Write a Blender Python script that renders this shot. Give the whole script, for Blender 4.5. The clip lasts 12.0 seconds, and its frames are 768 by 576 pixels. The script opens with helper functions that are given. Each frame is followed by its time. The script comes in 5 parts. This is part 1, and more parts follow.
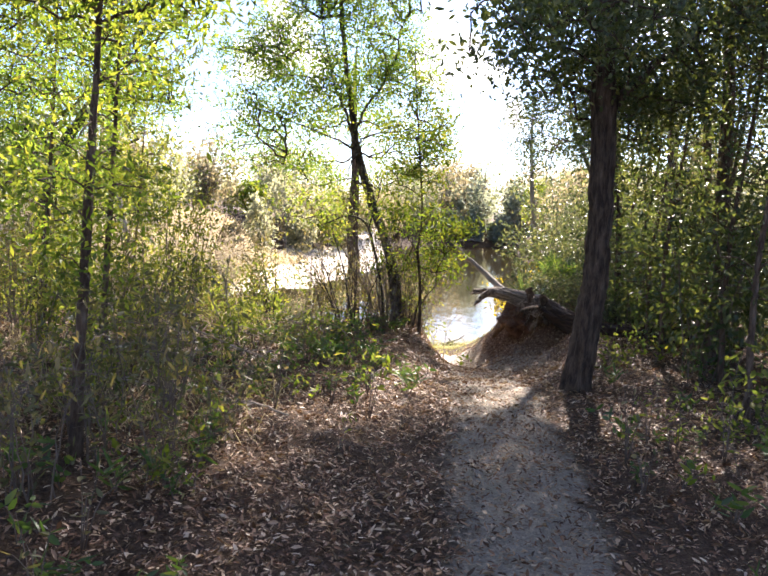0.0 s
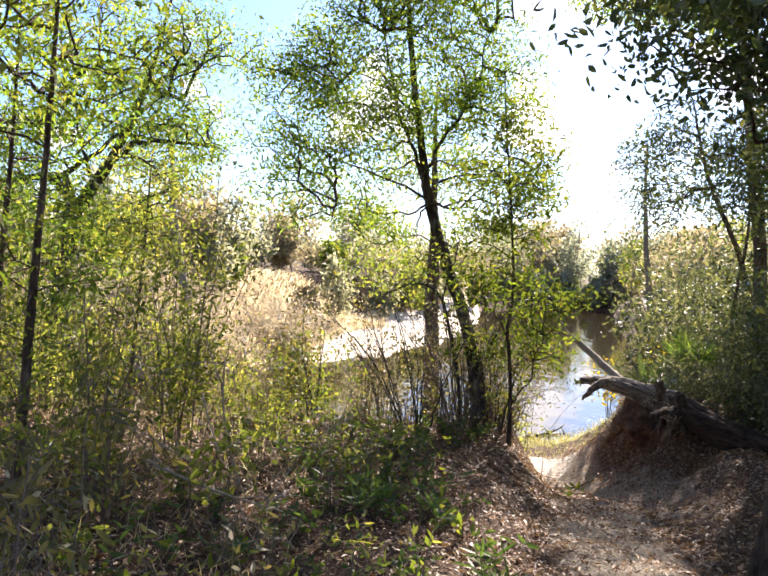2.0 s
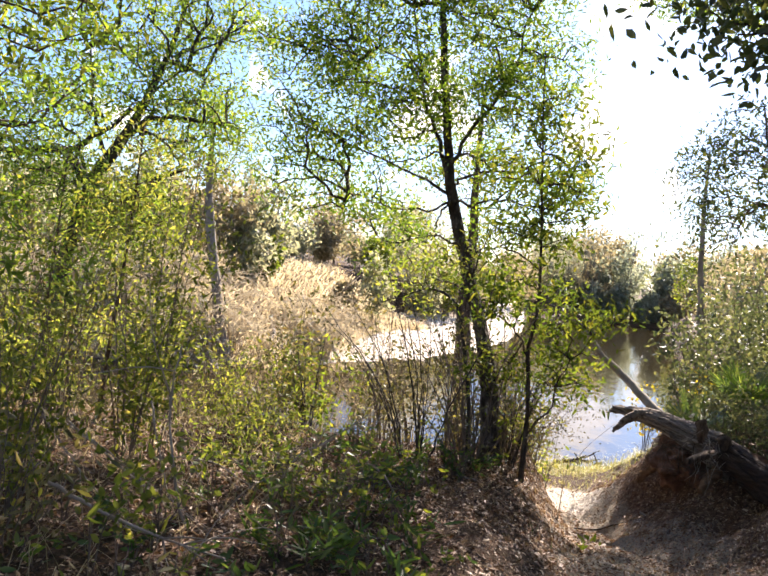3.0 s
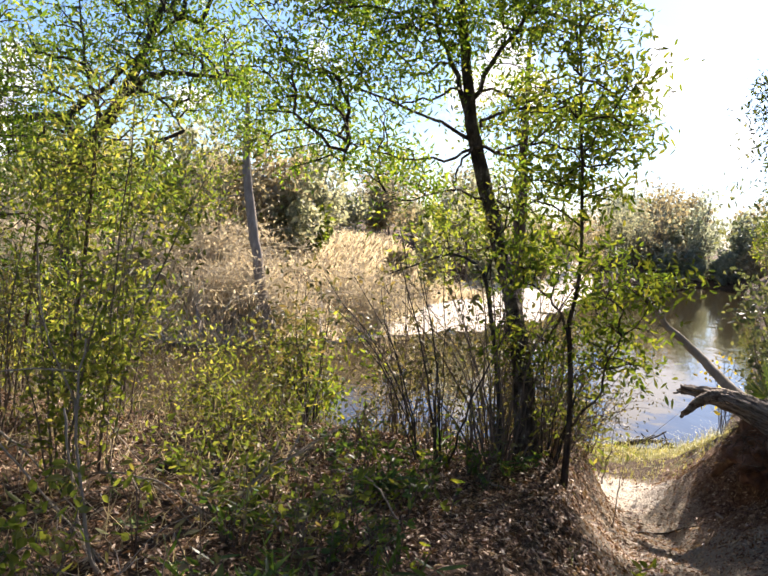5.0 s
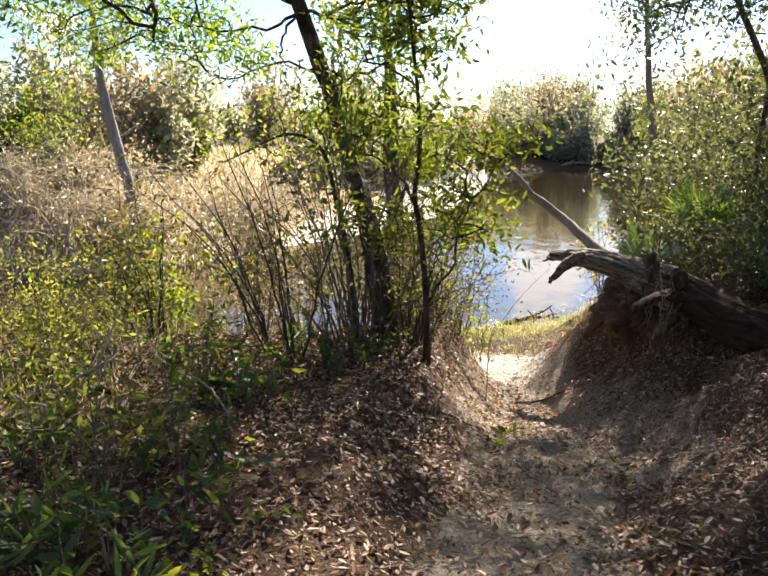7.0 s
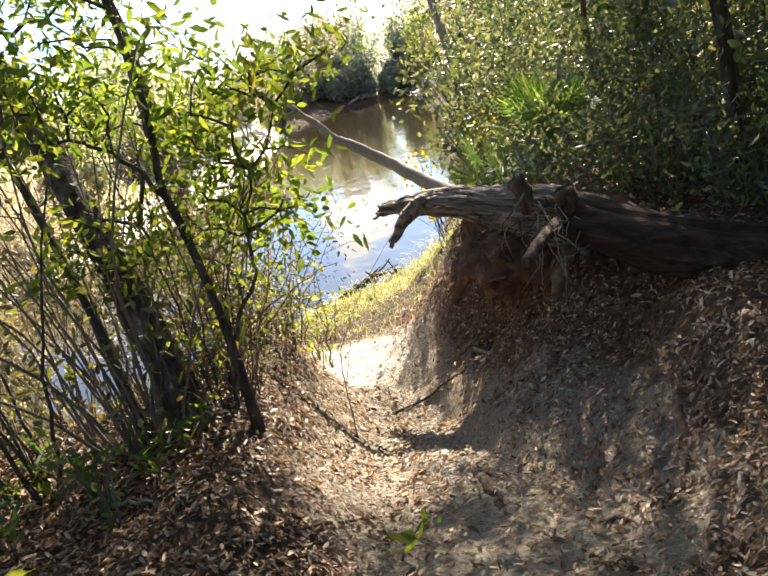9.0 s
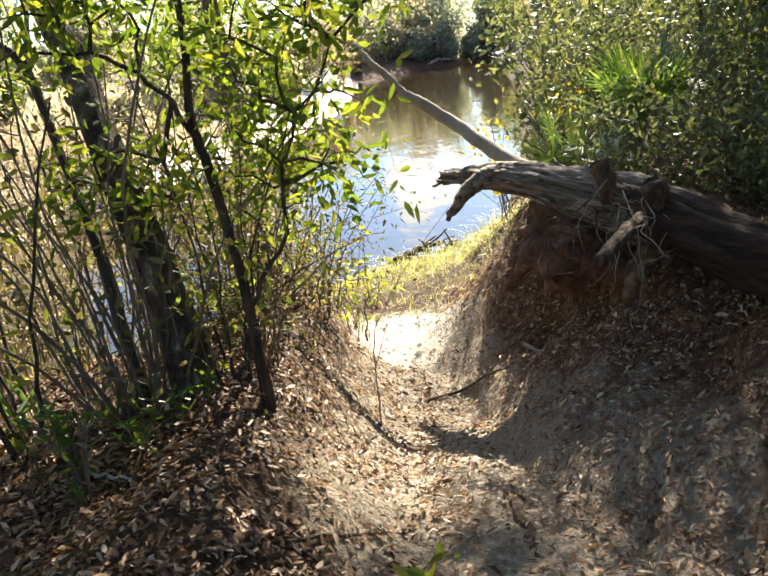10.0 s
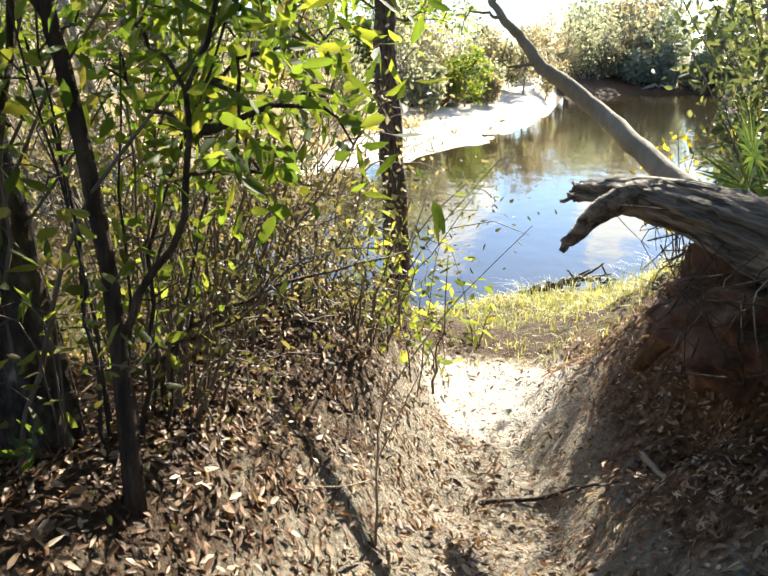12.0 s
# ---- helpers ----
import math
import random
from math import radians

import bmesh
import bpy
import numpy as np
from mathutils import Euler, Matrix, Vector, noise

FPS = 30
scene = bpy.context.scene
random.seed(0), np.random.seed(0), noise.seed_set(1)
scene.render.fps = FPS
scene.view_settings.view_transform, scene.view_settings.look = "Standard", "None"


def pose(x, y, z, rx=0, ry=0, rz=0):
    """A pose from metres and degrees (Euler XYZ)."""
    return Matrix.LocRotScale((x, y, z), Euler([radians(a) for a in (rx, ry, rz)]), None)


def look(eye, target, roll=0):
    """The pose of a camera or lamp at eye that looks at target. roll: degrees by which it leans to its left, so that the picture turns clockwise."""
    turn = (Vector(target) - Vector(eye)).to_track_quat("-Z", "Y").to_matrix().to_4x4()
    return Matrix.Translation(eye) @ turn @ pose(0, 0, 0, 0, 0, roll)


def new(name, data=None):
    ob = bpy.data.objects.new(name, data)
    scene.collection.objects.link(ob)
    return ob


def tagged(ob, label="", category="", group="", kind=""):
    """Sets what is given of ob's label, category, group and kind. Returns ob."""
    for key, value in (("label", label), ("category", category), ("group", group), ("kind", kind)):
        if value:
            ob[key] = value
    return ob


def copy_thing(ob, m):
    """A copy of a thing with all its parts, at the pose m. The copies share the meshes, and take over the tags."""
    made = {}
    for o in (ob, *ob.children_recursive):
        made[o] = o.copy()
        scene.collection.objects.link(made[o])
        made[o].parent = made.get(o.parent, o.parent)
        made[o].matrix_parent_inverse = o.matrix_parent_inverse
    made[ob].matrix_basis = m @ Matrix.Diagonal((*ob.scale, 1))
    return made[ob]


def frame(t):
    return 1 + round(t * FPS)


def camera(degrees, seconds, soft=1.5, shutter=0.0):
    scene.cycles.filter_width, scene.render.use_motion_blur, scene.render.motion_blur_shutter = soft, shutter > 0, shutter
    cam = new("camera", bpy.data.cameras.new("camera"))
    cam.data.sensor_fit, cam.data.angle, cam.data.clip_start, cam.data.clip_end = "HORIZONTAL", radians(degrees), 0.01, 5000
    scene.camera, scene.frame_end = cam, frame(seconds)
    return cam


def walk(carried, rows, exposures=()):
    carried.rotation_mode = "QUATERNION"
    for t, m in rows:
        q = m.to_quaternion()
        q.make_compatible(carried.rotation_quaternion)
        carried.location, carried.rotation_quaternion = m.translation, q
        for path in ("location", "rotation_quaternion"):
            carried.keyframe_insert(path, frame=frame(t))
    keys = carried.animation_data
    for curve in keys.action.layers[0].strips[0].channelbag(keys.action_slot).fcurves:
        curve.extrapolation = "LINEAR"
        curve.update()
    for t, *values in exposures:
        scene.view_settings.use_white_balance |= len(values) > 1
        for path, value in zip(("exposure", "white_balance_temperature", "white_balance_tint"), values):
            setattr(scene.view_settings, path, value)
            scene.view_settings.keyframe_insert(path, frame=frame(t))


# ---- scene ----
SUN_AZ, SUN_EL = radians(15), radians(36)   # from +y towards +x

cam = camera(52, 12.0, soft=1.7)
walk(cam, [
    (0, look((-0.139, -0.058, 1.538), (0.031, 9.886, 0.494), 3.92)),
    (0.5, look((-0.025, 0.786, 1.581), (-0.133, 10.725, 0.488), 2.94)),
    (1, look((-0.011, 1.400, 1.546), (-0.131, 11.333, 0.394), 4.53)),
    (1.5, look((0.018, 2.142, 1.445), (-0.404, 12.115, 0.842), 2.96)),
    (2, look((-0.005, 2.598, 1.589), (-1.009, 12.541, 1.226), 4.06)),
    (2.5, look((0.101, 3.050, 1.668), (-1.295, 12.944, 1.279), 6.55)),
    (4.5, look((0.618, 4.640, 1.500), (-1.525, 14.380, 0.766), 6.86)),
    (5, look((0.510, 4.797, 1.618), (-1.899, 14.459, 0.696), 5.70)),
    (5.5, look((0.509, 4.838, 1.601), (-1.778, 14.516, 0.549), 6.39)),
    (6, look((0.535, 4.958, 1.592), (-1.333, 14.727, 0.552), 7.13)),
    (6.5, look((0.735, 4.978, 1.487), (-0.632, 14.747, -0.153), 2.94)),
    (8.5, look((1.011, 7.077, 1.246), (0.774, 16.818, -1.003), -7.83)),
    (9, look((0.958, 7.196, 1.233), (1.811, 16.791, -1.452), -13.56)),
    (9.5, look((1.038, 7.362, 1.190), (1.505, 16.914, -1.735), -8.75)),
    (10, look((1.034, 7.657, 1.157), (1.147, 17.191, -1.857), -7.12)),
    (10.5, look((1.135, 7.941, 1.105), (0.986, 17.460, -1.955), -4.61)),
    (11, look((1.298, 8.352, 0.949), (1.627, 17.801, -2.309), -5.37)),
    (11.5, look((1.335, 8.786, 0.882), (1.258, 18.225, -2.418), -1.78)),
    (12, look((1.476, 9.056, 0.821), (-0.564, 18.444, -1.958), -0.24)),
], exposures=[(0.0, 2.2, 6550, 18), (1.0, 2.08, 6550, 18), (2.7, 1.85, 6650, 18), (5.5, 1.58, 6750, 16), (8.5, 2.18, 6850, 9), (10.0, 2.3, 6850, 7), (11.6, 2.25, 6800, 5), (12.0, 2.2, 6450, 4)])

# ---- sky and sun ----
world = bpy.data.worlds.new("world")
scene.world = world
world.use_nodes = True
wn = world.node_tree.nodes
sky = wn.new("ShaderNodeTexSky")
sky.sky_type, sky.sun_disc = "NISHITA", False
sky.sun_elevation, sky.sun_rotation = SUN_EL, SUN_AZ
sky.dust_density, sky.ozone_density = 0.8, 3.0
wn["Background"].inputs["Strength"].default_value = 0.057
wl = world.node_tree.links
clouds = wn.new("ShaderNodeTexNoise")   # broken white cloud in a deep blue sky
clouds.inputs["Scale"].default_value, clouds.inputs["Detail"].default_value, clouds.inputs["Roughness"].default_value = 9.0, 5.0, 0.55
cover = wn.new("ShaderNodeValToRGB")
cover.color_ramp.elements[0].position, cover.color_ramp.elements[1].position = 0.57, 0.64
wl.new(clouds.outputs[0], cover.inputs[0])
blue = wn.new("ShaderNodeMix")
blue.data_type, blue.blend_type = "RGBA", "MULTIPLY"
blue.inputs[0].default_value, blue.inputs[7].default_value = 1.0, (0.76, 0.95, 1.24, 1)
wl.new(sky.outputs[0], blue.inputs[6])
lit = wn.new("ShaderNodeMix")
lit.data_type = "RGBA"
lit.inputs[7].default_value = (11.5, 11.5, 11.7, 1)
wl.new(cover.outputs[0], lit.inputs[0])
wl.new(blue.outputs[2], lit.inputs[6])
wl.new(lit.outputs[2], wn["Background"].inputs["Color"])

sun = new("sun", bpy.data.lights.new("sun", "SUN"))
sun.data.energy, sun.data.angle, sun.data.color = 5.0, radians(0.55), (1.0, 0.92, 0.80)
SUN_DIR = Vector((math.sin(SUN_AZ) * math.cos(SUN_EL), math.cos(SUN_AZ) * math.cos(SUN_EL), math.sin(SUN_EL)))
sun.matrix_world = look(SUN_DIR * 60, (0, 0, 0))


# ---- materials ----
def shade(name, stops, scale=6.0, rough=0.8, bump=0.3, stretch=(1, 1, 1), detail=8.0, by="noise", through_light=0.0, gloss=0.3, turn=0.0, relief=0.03, glow=(2.6, 2.4, 1.1)):
    """A procedural surface: a colour ramp driven by noise or by chance per piece, with fine relief."""
    m = bpy.data.materials.new(name)
    m.use_nodes = True
    nt = m.node_tree
    n, ln = nt.nodes, nt.links
    p = n["Principled BSDF"]
    p.inputs["Roughness"].default_value = rough
    p.inputs["Specular IOR Level"].default_value = gloss
    co = n.new("ShaderNodeTexCoord")
    mp = n.new("ShaderNodeMapping")
    mp.vector_type = "TEXTURE" if turn else "POINT"
    mp.inputs["Scale"].default_value = [1 / v for v in stretch] if turn else stretch
    mp.inputs["Rotation"].default_value = (0, 0, radians(turn))
    ln.new(co.outputs["Object"], mp.inputs["Vector"])
    tx = n.new("ShaderNodeTexNoise")
    tx.inputs["Scale"].default_value, tx.inputs["Detail"].default_value = scale, detail
    tx.inputs["Roughness"].default_value = 0.65
    ln.new(mp.outputs[0], tx.inputs["Vector"])
    ramp = n.new("ShaderNodeValToRGB")
    els = ramp.color_ramp.elements
    while len(els) < len(stops):
        els.new(0.5)
    for e, (at, col) in zip(els, stops):
        e.position, e.color = at, (*col, 1)
    if by == "island":
        gm = n.new("ShaderNodeNewGeometry")
        mix = n.new("ShaderNodeMath")
        mix.operation = "MULTIPLY_ADD"
        ln.new(tx.outputs[0], mix.inputs[0])
        mix.inputs[1].default_value = 0.35
        sc = n.new("ShaderNodeMath")
        sc.operation = "MULTIPLY_ADD"
        sc.inputs[1].default_value, sc.inputs[2].default_value = 0.85, -0.1
        ln.new(gm.outputs["Random Per Island"], sc.inputs[0])
        ln.new(sc.outputs[0], mix.inputs[2])
        ln.new(mix.outputs[0], ramp.inputs[0])
    else:
        ln.new(tx.outputs[0], ramp.inputs[0])
    ln.new(ramp.outputs[0], p.inputs["Base Color"])
    if bump:
        b = n.new("ShaderNodeBump")
        b.inputs["Strength"].default_value, b.inputs["Distance"].default_value = bump, relief
        ln.new(tx.outputs[0], b.inputs["Height"])
        ln.new(b.outputs[0], p.inputs["Normal"])
    if through_light:
        tr = n.new("ShaderNodeBsdfTranslucent")
        lift = n.new("ShaderNodeMix")
        lift.data_type, lift.blend_type = "RGBA", "MULTIPLY"
        lift.inputs[0].default_value = 1.0
        ln.new(ramp.outputs[0], lift.inputs[6])
        lift.inputs[7].default_value = (*glow, 1)
        ln.new(lift.outputs[2], tr.inputs["Color"])
        mx = n.new("ShaderNodeMixShader")
        mx.inputs[0].default_value = through_light
        ln.new(p.outputs[0], mx.inputs[1])
        ln.new(tr.outputs[0], mx.inputs[2])
        ln.new(mx.outputs[0], n["Material Output"].inputs["Surface"])
    return m


LEAF_GREEN = shade("leaf_green", [(0.0, (0.030, 0.060, 0.012)), (0.45, (0.066, 0.120, 0.020)), (0.8, (0.135, 0.190, 0.028)), (1.0, (0.23, 0.225, 0.035))], by="island", bump=0, rough=0.5, through_light=0.58, gloss=0.35)
LEAF_YELLOW = shade("leaf_yellow_green", [(0.0, (0.040, 0.070, 0.015)), (0.5, (0.085, 0.122, 0.022)), (0.85, (0.14, 0.16, 0.03)), (1.0, (0.22, 0.19, 0.045))], by="island", bump=0, rough=0.55, through_light=0.55, gloss=0.22)
# darker than LEAF_WOOD, with the near wood's shade put into the colour
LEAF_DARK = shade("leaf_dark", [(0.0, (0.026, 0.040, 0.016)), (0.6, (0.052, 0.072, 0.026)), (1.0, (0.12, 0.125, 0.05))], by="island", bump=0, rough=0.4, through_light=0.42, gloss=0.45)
LEAF_OLIVE = shade("leaf_olive", [(0.0, (0.045, 0.048, 0.022)), (0.5, (0.10, 0.095, 0.04)), (0.8, (0.165, 0.135, 0.06)), (1.0, (0.24, 0.17, 0.085))], by="island", bump=0, rough=0.5, through_light=0.32, glow=(2.2, 2.1, 1.1))
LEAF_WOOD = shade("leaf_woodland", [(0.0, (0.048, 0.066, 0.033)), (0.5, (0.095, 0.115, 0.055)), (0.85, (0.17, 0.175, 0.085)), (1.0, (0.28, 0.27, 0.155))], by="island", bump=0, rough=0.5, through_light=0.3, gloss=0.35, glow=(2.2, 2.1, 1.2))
LEAF_MIXED = shade("leaf_olive_green", [(0.0, (0.038, 0.052, 0.014)), (0.4, (0.092, 0.112, 0.030)), (0.75, (0.16, 0.165, 0.05)), (1.0, (0.24, 0.19, 0.075))], by="island", bump=0, rough=0.55, through_light=0.58, gloss=0.25, glow=(2.4, 2.4, 1.0))
LEAF_GOLD = shade("leaf_gold", [(0.0, (0.16, 0.15, 0.03)), (0.5, (0.38, 0.30, 0.04)), (1.0, (0.55, 0.42, 0.05))], by="island", bump=0, rough=0.45, through_light=0.5, glow=(1.8, 1.7, 0.9))
# distant haze is put into this leaf's pale grey-green colours
LEAF_HAZE = shade("leaf_haze_grey_green", [(0.0, (0.19, 0.215, 0.165)), (0.5, (0.29, 0.31, 0.235)), (1.0, (0.42, 0.42, 0.33))], by="island", bump=0, rough=0.6, through_light=0.5, glow=(1.5, 1.5, 1.2))
HERB = shade("herb_leaf", [(0.0, (0.026, 0.05, 0.014)), (0.6, (0.06, 0.10, 0.024)), (1.0, (0.14, 0.16, 0.04))], by="island", bump=0, rough=0.45, through_light=0.42, gloss=0.4, glow=(2.2, 2.2, 1.0))
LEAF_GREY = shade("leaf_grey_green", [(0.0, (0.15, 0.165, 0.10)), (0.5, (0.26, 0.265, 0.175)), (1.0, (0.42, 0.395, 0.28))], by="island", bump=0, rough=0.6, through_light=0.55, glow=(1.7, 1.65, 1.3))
LEAF_TAN = shade("leaf_tan", [(0.0, (0.16, 0.135, 0.075)), (0.5, (0.29, 0.245, 0.15)), (1.0, (0.46, 0.39, 0.26))], by="island", bump=0, rough=0.65, through_light=0.38, glow=(1.7, 1.65, 1.3))
BRUSH = shade("dry_brush", [(0.0, (0.22, 0.175, 0.125)), (0.5, (0.42, 0.36, 0.265)), (1.0, (0.62, 0.56, 0.45))], by="island", bump=0, rough=0.8, through_light=0.5, glow=(1.7, 1.6, 1.25))
GRASS = shade("grass_blade", [(0.0, (0.16, 0.19, 0.05)), (0.5, (0.36, 0.34, 0.10)), (1.0, (0.58, 0.50, 0.22))], by="island", bump=0, rough=0.5, through_light=0.28, glow=(1.9, 1.8, 1.1))
LITTER = shade("fallen_leaf", [(0.0, (0.04, 0.022, 0.012)), (0.28, (0.10, 0.046, 0.022)), (0.55, (0.20, 0.105, 0.054)), (0.78, (0.33, 0.215, 0.13)), (1.0, (0.55, 0.45, 0.33))], by="island", bump=0, rough=0.55, through_light=0.15, glow=(1.9, 1.8, 1.1))
BARK_RED = shade("bark_red", [(0.28, (0.010, 0.006, 0.004)), (0.45, (0.034, 0.019, 0.012)), (0.6, (0.066, 0.039, 0.025)), (0.8, (0.125, 0.083, 0.055))], scale=26, stretch=(1, 0.12, 1), turn=21, bump=1.0, rough=0.92, relief=0.06)
BARK = shade("bark", [(0.28, (0.022, 0.014, 0.009)), (0.44, (0.075, 0.047, 0.030)), (0.58, (0.145, 0.098, 0.065)), (0.78, (0.26, 0.19, 0.135))], scale=24, stretch=(1, 1, 0.3), bump=1.0, rough=0.92, relief=0.05)
BARK_DARK = shade("bark_dark", [(0.25, (0.022, 0.018, 0.014)), (0.55, (0.055, 0.044, 0.034)), (0.8, (0.11, 0.095, 0.075))], scale=18, stretch=(1, 1, 0.3), bump=0.8, rough=0.9)
BARK_BROWN = shade("bark_brown", [(0.30, (0.014, 0.009, 0.006)), (0.44, (0.052, 0.034, 0.022)), (0.58, (0.105, 0.072, 0.048)), (0.78, (0.20, 0.15, 0.105))], scale=26, stretch=(1, 1, 0.22), bump=1.0, rough=0.92, relief=0.06)
BARK_PATCHY = shade("bark_patchy", [(0.32, (0.014, 0.010, 0.007)), (0.46, (0.055, 0.038, 0.026)), (0.58, (0.12, 0.09, 0.064)), (0.66, (0.34, 0.30, 0.24)), (0.8, (0.46, 0.42, 0.35))], scale=16, stretch=(1, 1, 0.45), bump=1.0, rough=0.92, relief=0.06)
ROOT_EARTH = shade("earthy_root", [(0.28, (0.05, 0.026, 0.013)), (0.5, (0.15, 0.083, 0.043)), (0.75, (0.30, 0.19, 0.11))], scale=14, bump=1.0, rough=0.92, relief=0.05)
BARK_PALE = shade("bark_pale", [(0.2, (0.13, 0.10, 0.075)), (0.55, (0.26, 0.22, 0.17)), (0.8, (0.42, 0.37, 0.30))], scale=9, stretch=(1, 1, 0.35), bump=0.5, rough=0.85)
DEADWOOD = shade("weathered_wood", [(0.30, (0.018, 0.013, 0.010)), (0.43, (0.09, 0.068, 0.05)), (0.55, (0.23, 0.185, 0.145)), (0.75, (0.44, 0.38, 0.31))], scale=34, stretch=(1, 0.06, 1), turn=28, bump=1.0, rough=0.85, relief=0.05)
REDSOIL = shade("root_soil", [(0.25, (0.045, 0.022, 0.014)), (0.5, (0.11, 0.055, 0.033)), (0.8, (0.21, 0.12, 0.075))], scale=9, bump=1.0, rough=0.95)
TWIG = shade("twig", [(0.2, (0.07, 0.05, 0.035)), (0.6, (0.16, 0.12, 0.09)), (0.9, (0.30, 0.25, 0.19))], scale=9, stretch=(1, 1, 0.5), bump=0.3, rough=0.85)
DEADTWIG = shade("dead_twig", [(0.2, (0.16, 0.12, 0.085)), (0.6, (0.30, 0.25, 0.19)), (0.9, (0.48, 0.43, 0.36))], scale=9, stretch=(1, 1, 0.5), bump=0.3, rough=0.85)
BLEACHED = shade("bleached_twig", [(0.2, (0.40, 0.36, 0.30)), (0.6, (0.52, 0.485, 0.42)), (0.9, (0.64, 0.61, 0.55))], scale=5, bump=0, rough=0.85, through_light=0.65, glow=(1.5, 1.45, 1.3))
PALM = shade("palm_leaf", [(0.0, (0.025, 0.055, 0.014)), (0.6, (0.055, 0.10, 0.025)), (1.0, (0.15, 0.19, 0.05))], by="island", bump=0, rough=0.4, through_light=0.45, gloss=0.45)


def ground_material():
    m = bpy.data.materials.new("forest_floor")
    m.use_nodes = True
    nt = m.node_tree
    n, ln = nt.nodes, nt.links
    p = n["Principled BSDF"]
    p.inputs["Roughness"].default_value, p.inputs["Specular IOR Level"].default_value = 0.92, 0.2
    co = n.new("ShaderNodeTexCoord")

    def noise_at(scale, detail=8.0):
        t = n.new("ShaderNodeTexNoise")
        t.inputs["Scale"].default_value, t.inputs["Detail"].default_value, t.inputs["Roughness"].default_value = scale, detail, 0.68
        ln.new(co.outputs["Object"], t.inputs["Vector"])
        return t.outputs[0]

    def ramp_of(source, stops):
        r = n.new("ShaderNodeValToRGB")
        els = r.color_ramp.elements
        while len(els) < len(stops):
            els.new(0.5)
        for e, (at, col) in zip(els, stops):
            e.position, e.color = at, (*col, 1)
        ln.new(source, r.inputs[0])
        return r.outputs[0]

    def blend(fac, a, b):
        x = n.new("ShaderNodeMix")
        x.data_type = "RGBA"
        ln.new(fac, x.inputs[0])
        ln.new(a, x.inputs[6])
        ln.new(b, x.inputs[7])
        return x.outputs[2]

    def mask(attr, scale, low=0.35, high=0.65, spread=0.8):
        a = n.new("ShaderNodeAttribute")
        a.attribute_name = attr
        s = n.new("ShaderNodeMath")
        s.operation = "MULTIPLY_ADD"
        ln.new(noise_at(scale), s.inputs[0])
        s.inputs[1].default_value = spread
        off = n.new("ShaderNodeMath")
        off.operation = "SUBTRACT"
        ln.new(a.outputs["Fac"], off.inputs[0])
        off.inputs[1].default_value = spread / 2
        ln.new(off.outputs[0], s.inputs[2])
        r = n.new("ShaderNodeMapRange")
        r.interpolation_type = "SMOOTHSTEP"
        r.inputs["From Min"].default_value, r.inputs["From Max"].default_value = low, high
        ln.new(s.outputs[0], r.inputs["Value"])
        return r.outputs[0]

    fine = noise_at(55)
    mid = noise_at(7)
    duff = ramp_of(fine, [(0.25, (0.028, 0.016, 0.010)), (0.5, (0.08, 0.047, 0.026)), (0.72, (0.17, 0.11, 0.065))])
    soil = ramp_of(noise_at(24), [(0.28, (0.03, 0.016, 0.010)), (0.46, (0.115, 0.06, 0.032)), (0.6, (0.22, 0.135, 0.076)), (0.78, (0.38, 0.27, 0.17))])
    sand = ramp_of(fine, [(0.2, (0.14, 0.115, 0.085)), (0.5, (0.30, 0.25, 0.185)), (0.8, (0.48, 0.415, 0.325))])
    beach = ramp_of(noise_at(1.2), [(0.3, (0.55, 0.47, 0.37)), (0.7, (0.74, 0.67, 0.57))])
    green = ramp_of(mid, [(0.3, (0.06, 0.075, 0.02)), (0.6, (0.17, 0.17, 0.05)), (0.85, (0.30, 0.25, 0.09))])
    c = blend(mask("soil", 5), duff, soil)
    c = blend(mask("sand", 6), c, sand)
    c = blend(mask("beach", 1.0), c, beach)
    c = blend(mask("grassy", 4), c, green)
    ln.new(c, p.inputs["Base Color"])
    b = n.new("ShaderNodeBump")
    b.inputs["Strength"].default_value, b.inputs["Distance"].default_value = 1.0, 0.06
    ln.new(noise_at(30), b.inputs["Height"])
    ln.new(b.outputs[0], p.inputs["Normal"])
    return m


def water_material():
    m = bpy.data.materials.new("river_water")
    m.use_nodes = True
    n, ln = m.node_tree.nodes, m.node_tree.links
    p = n["Principled BSDF"]
    p.inputs["Base Color"].default_value = (0.030, 0.022, 0.010, 1)
    p.inputs["Roughness"].default_value, p.inputs["IOR"].default_value = 0.04, 1.33
    co = n.new("ShaderNodeTexCoord")
    mp = n.new("ShaderNodeMapping")
    mp.inputs["Scale"].default_value = (1.0, 0.55, 1)
    ln.new(co.outputs["Object"], mp.inputs["Vector"])
    t = n.new("ShaderNodeTexNoise")
    t.inputs["Scale"].default_value, t.inputs["Detail"].default_value = 1.6, 4.0
    ln.new(mp.outputs[0], t.inputs["Vector"])
    b = n.new("ShaderNodeBump")
    b.inputs["Strength"].default_value, b.inputs["Distance"].default_value = 0.24, 0.05
    ln.new(t.outputs[0], b.inputs["Height"])
    ln.new(b.outputs[0], p.inputs["Normal"])
    return m


# ---- mesh tools ----
rng = np.random.default_rng(7)


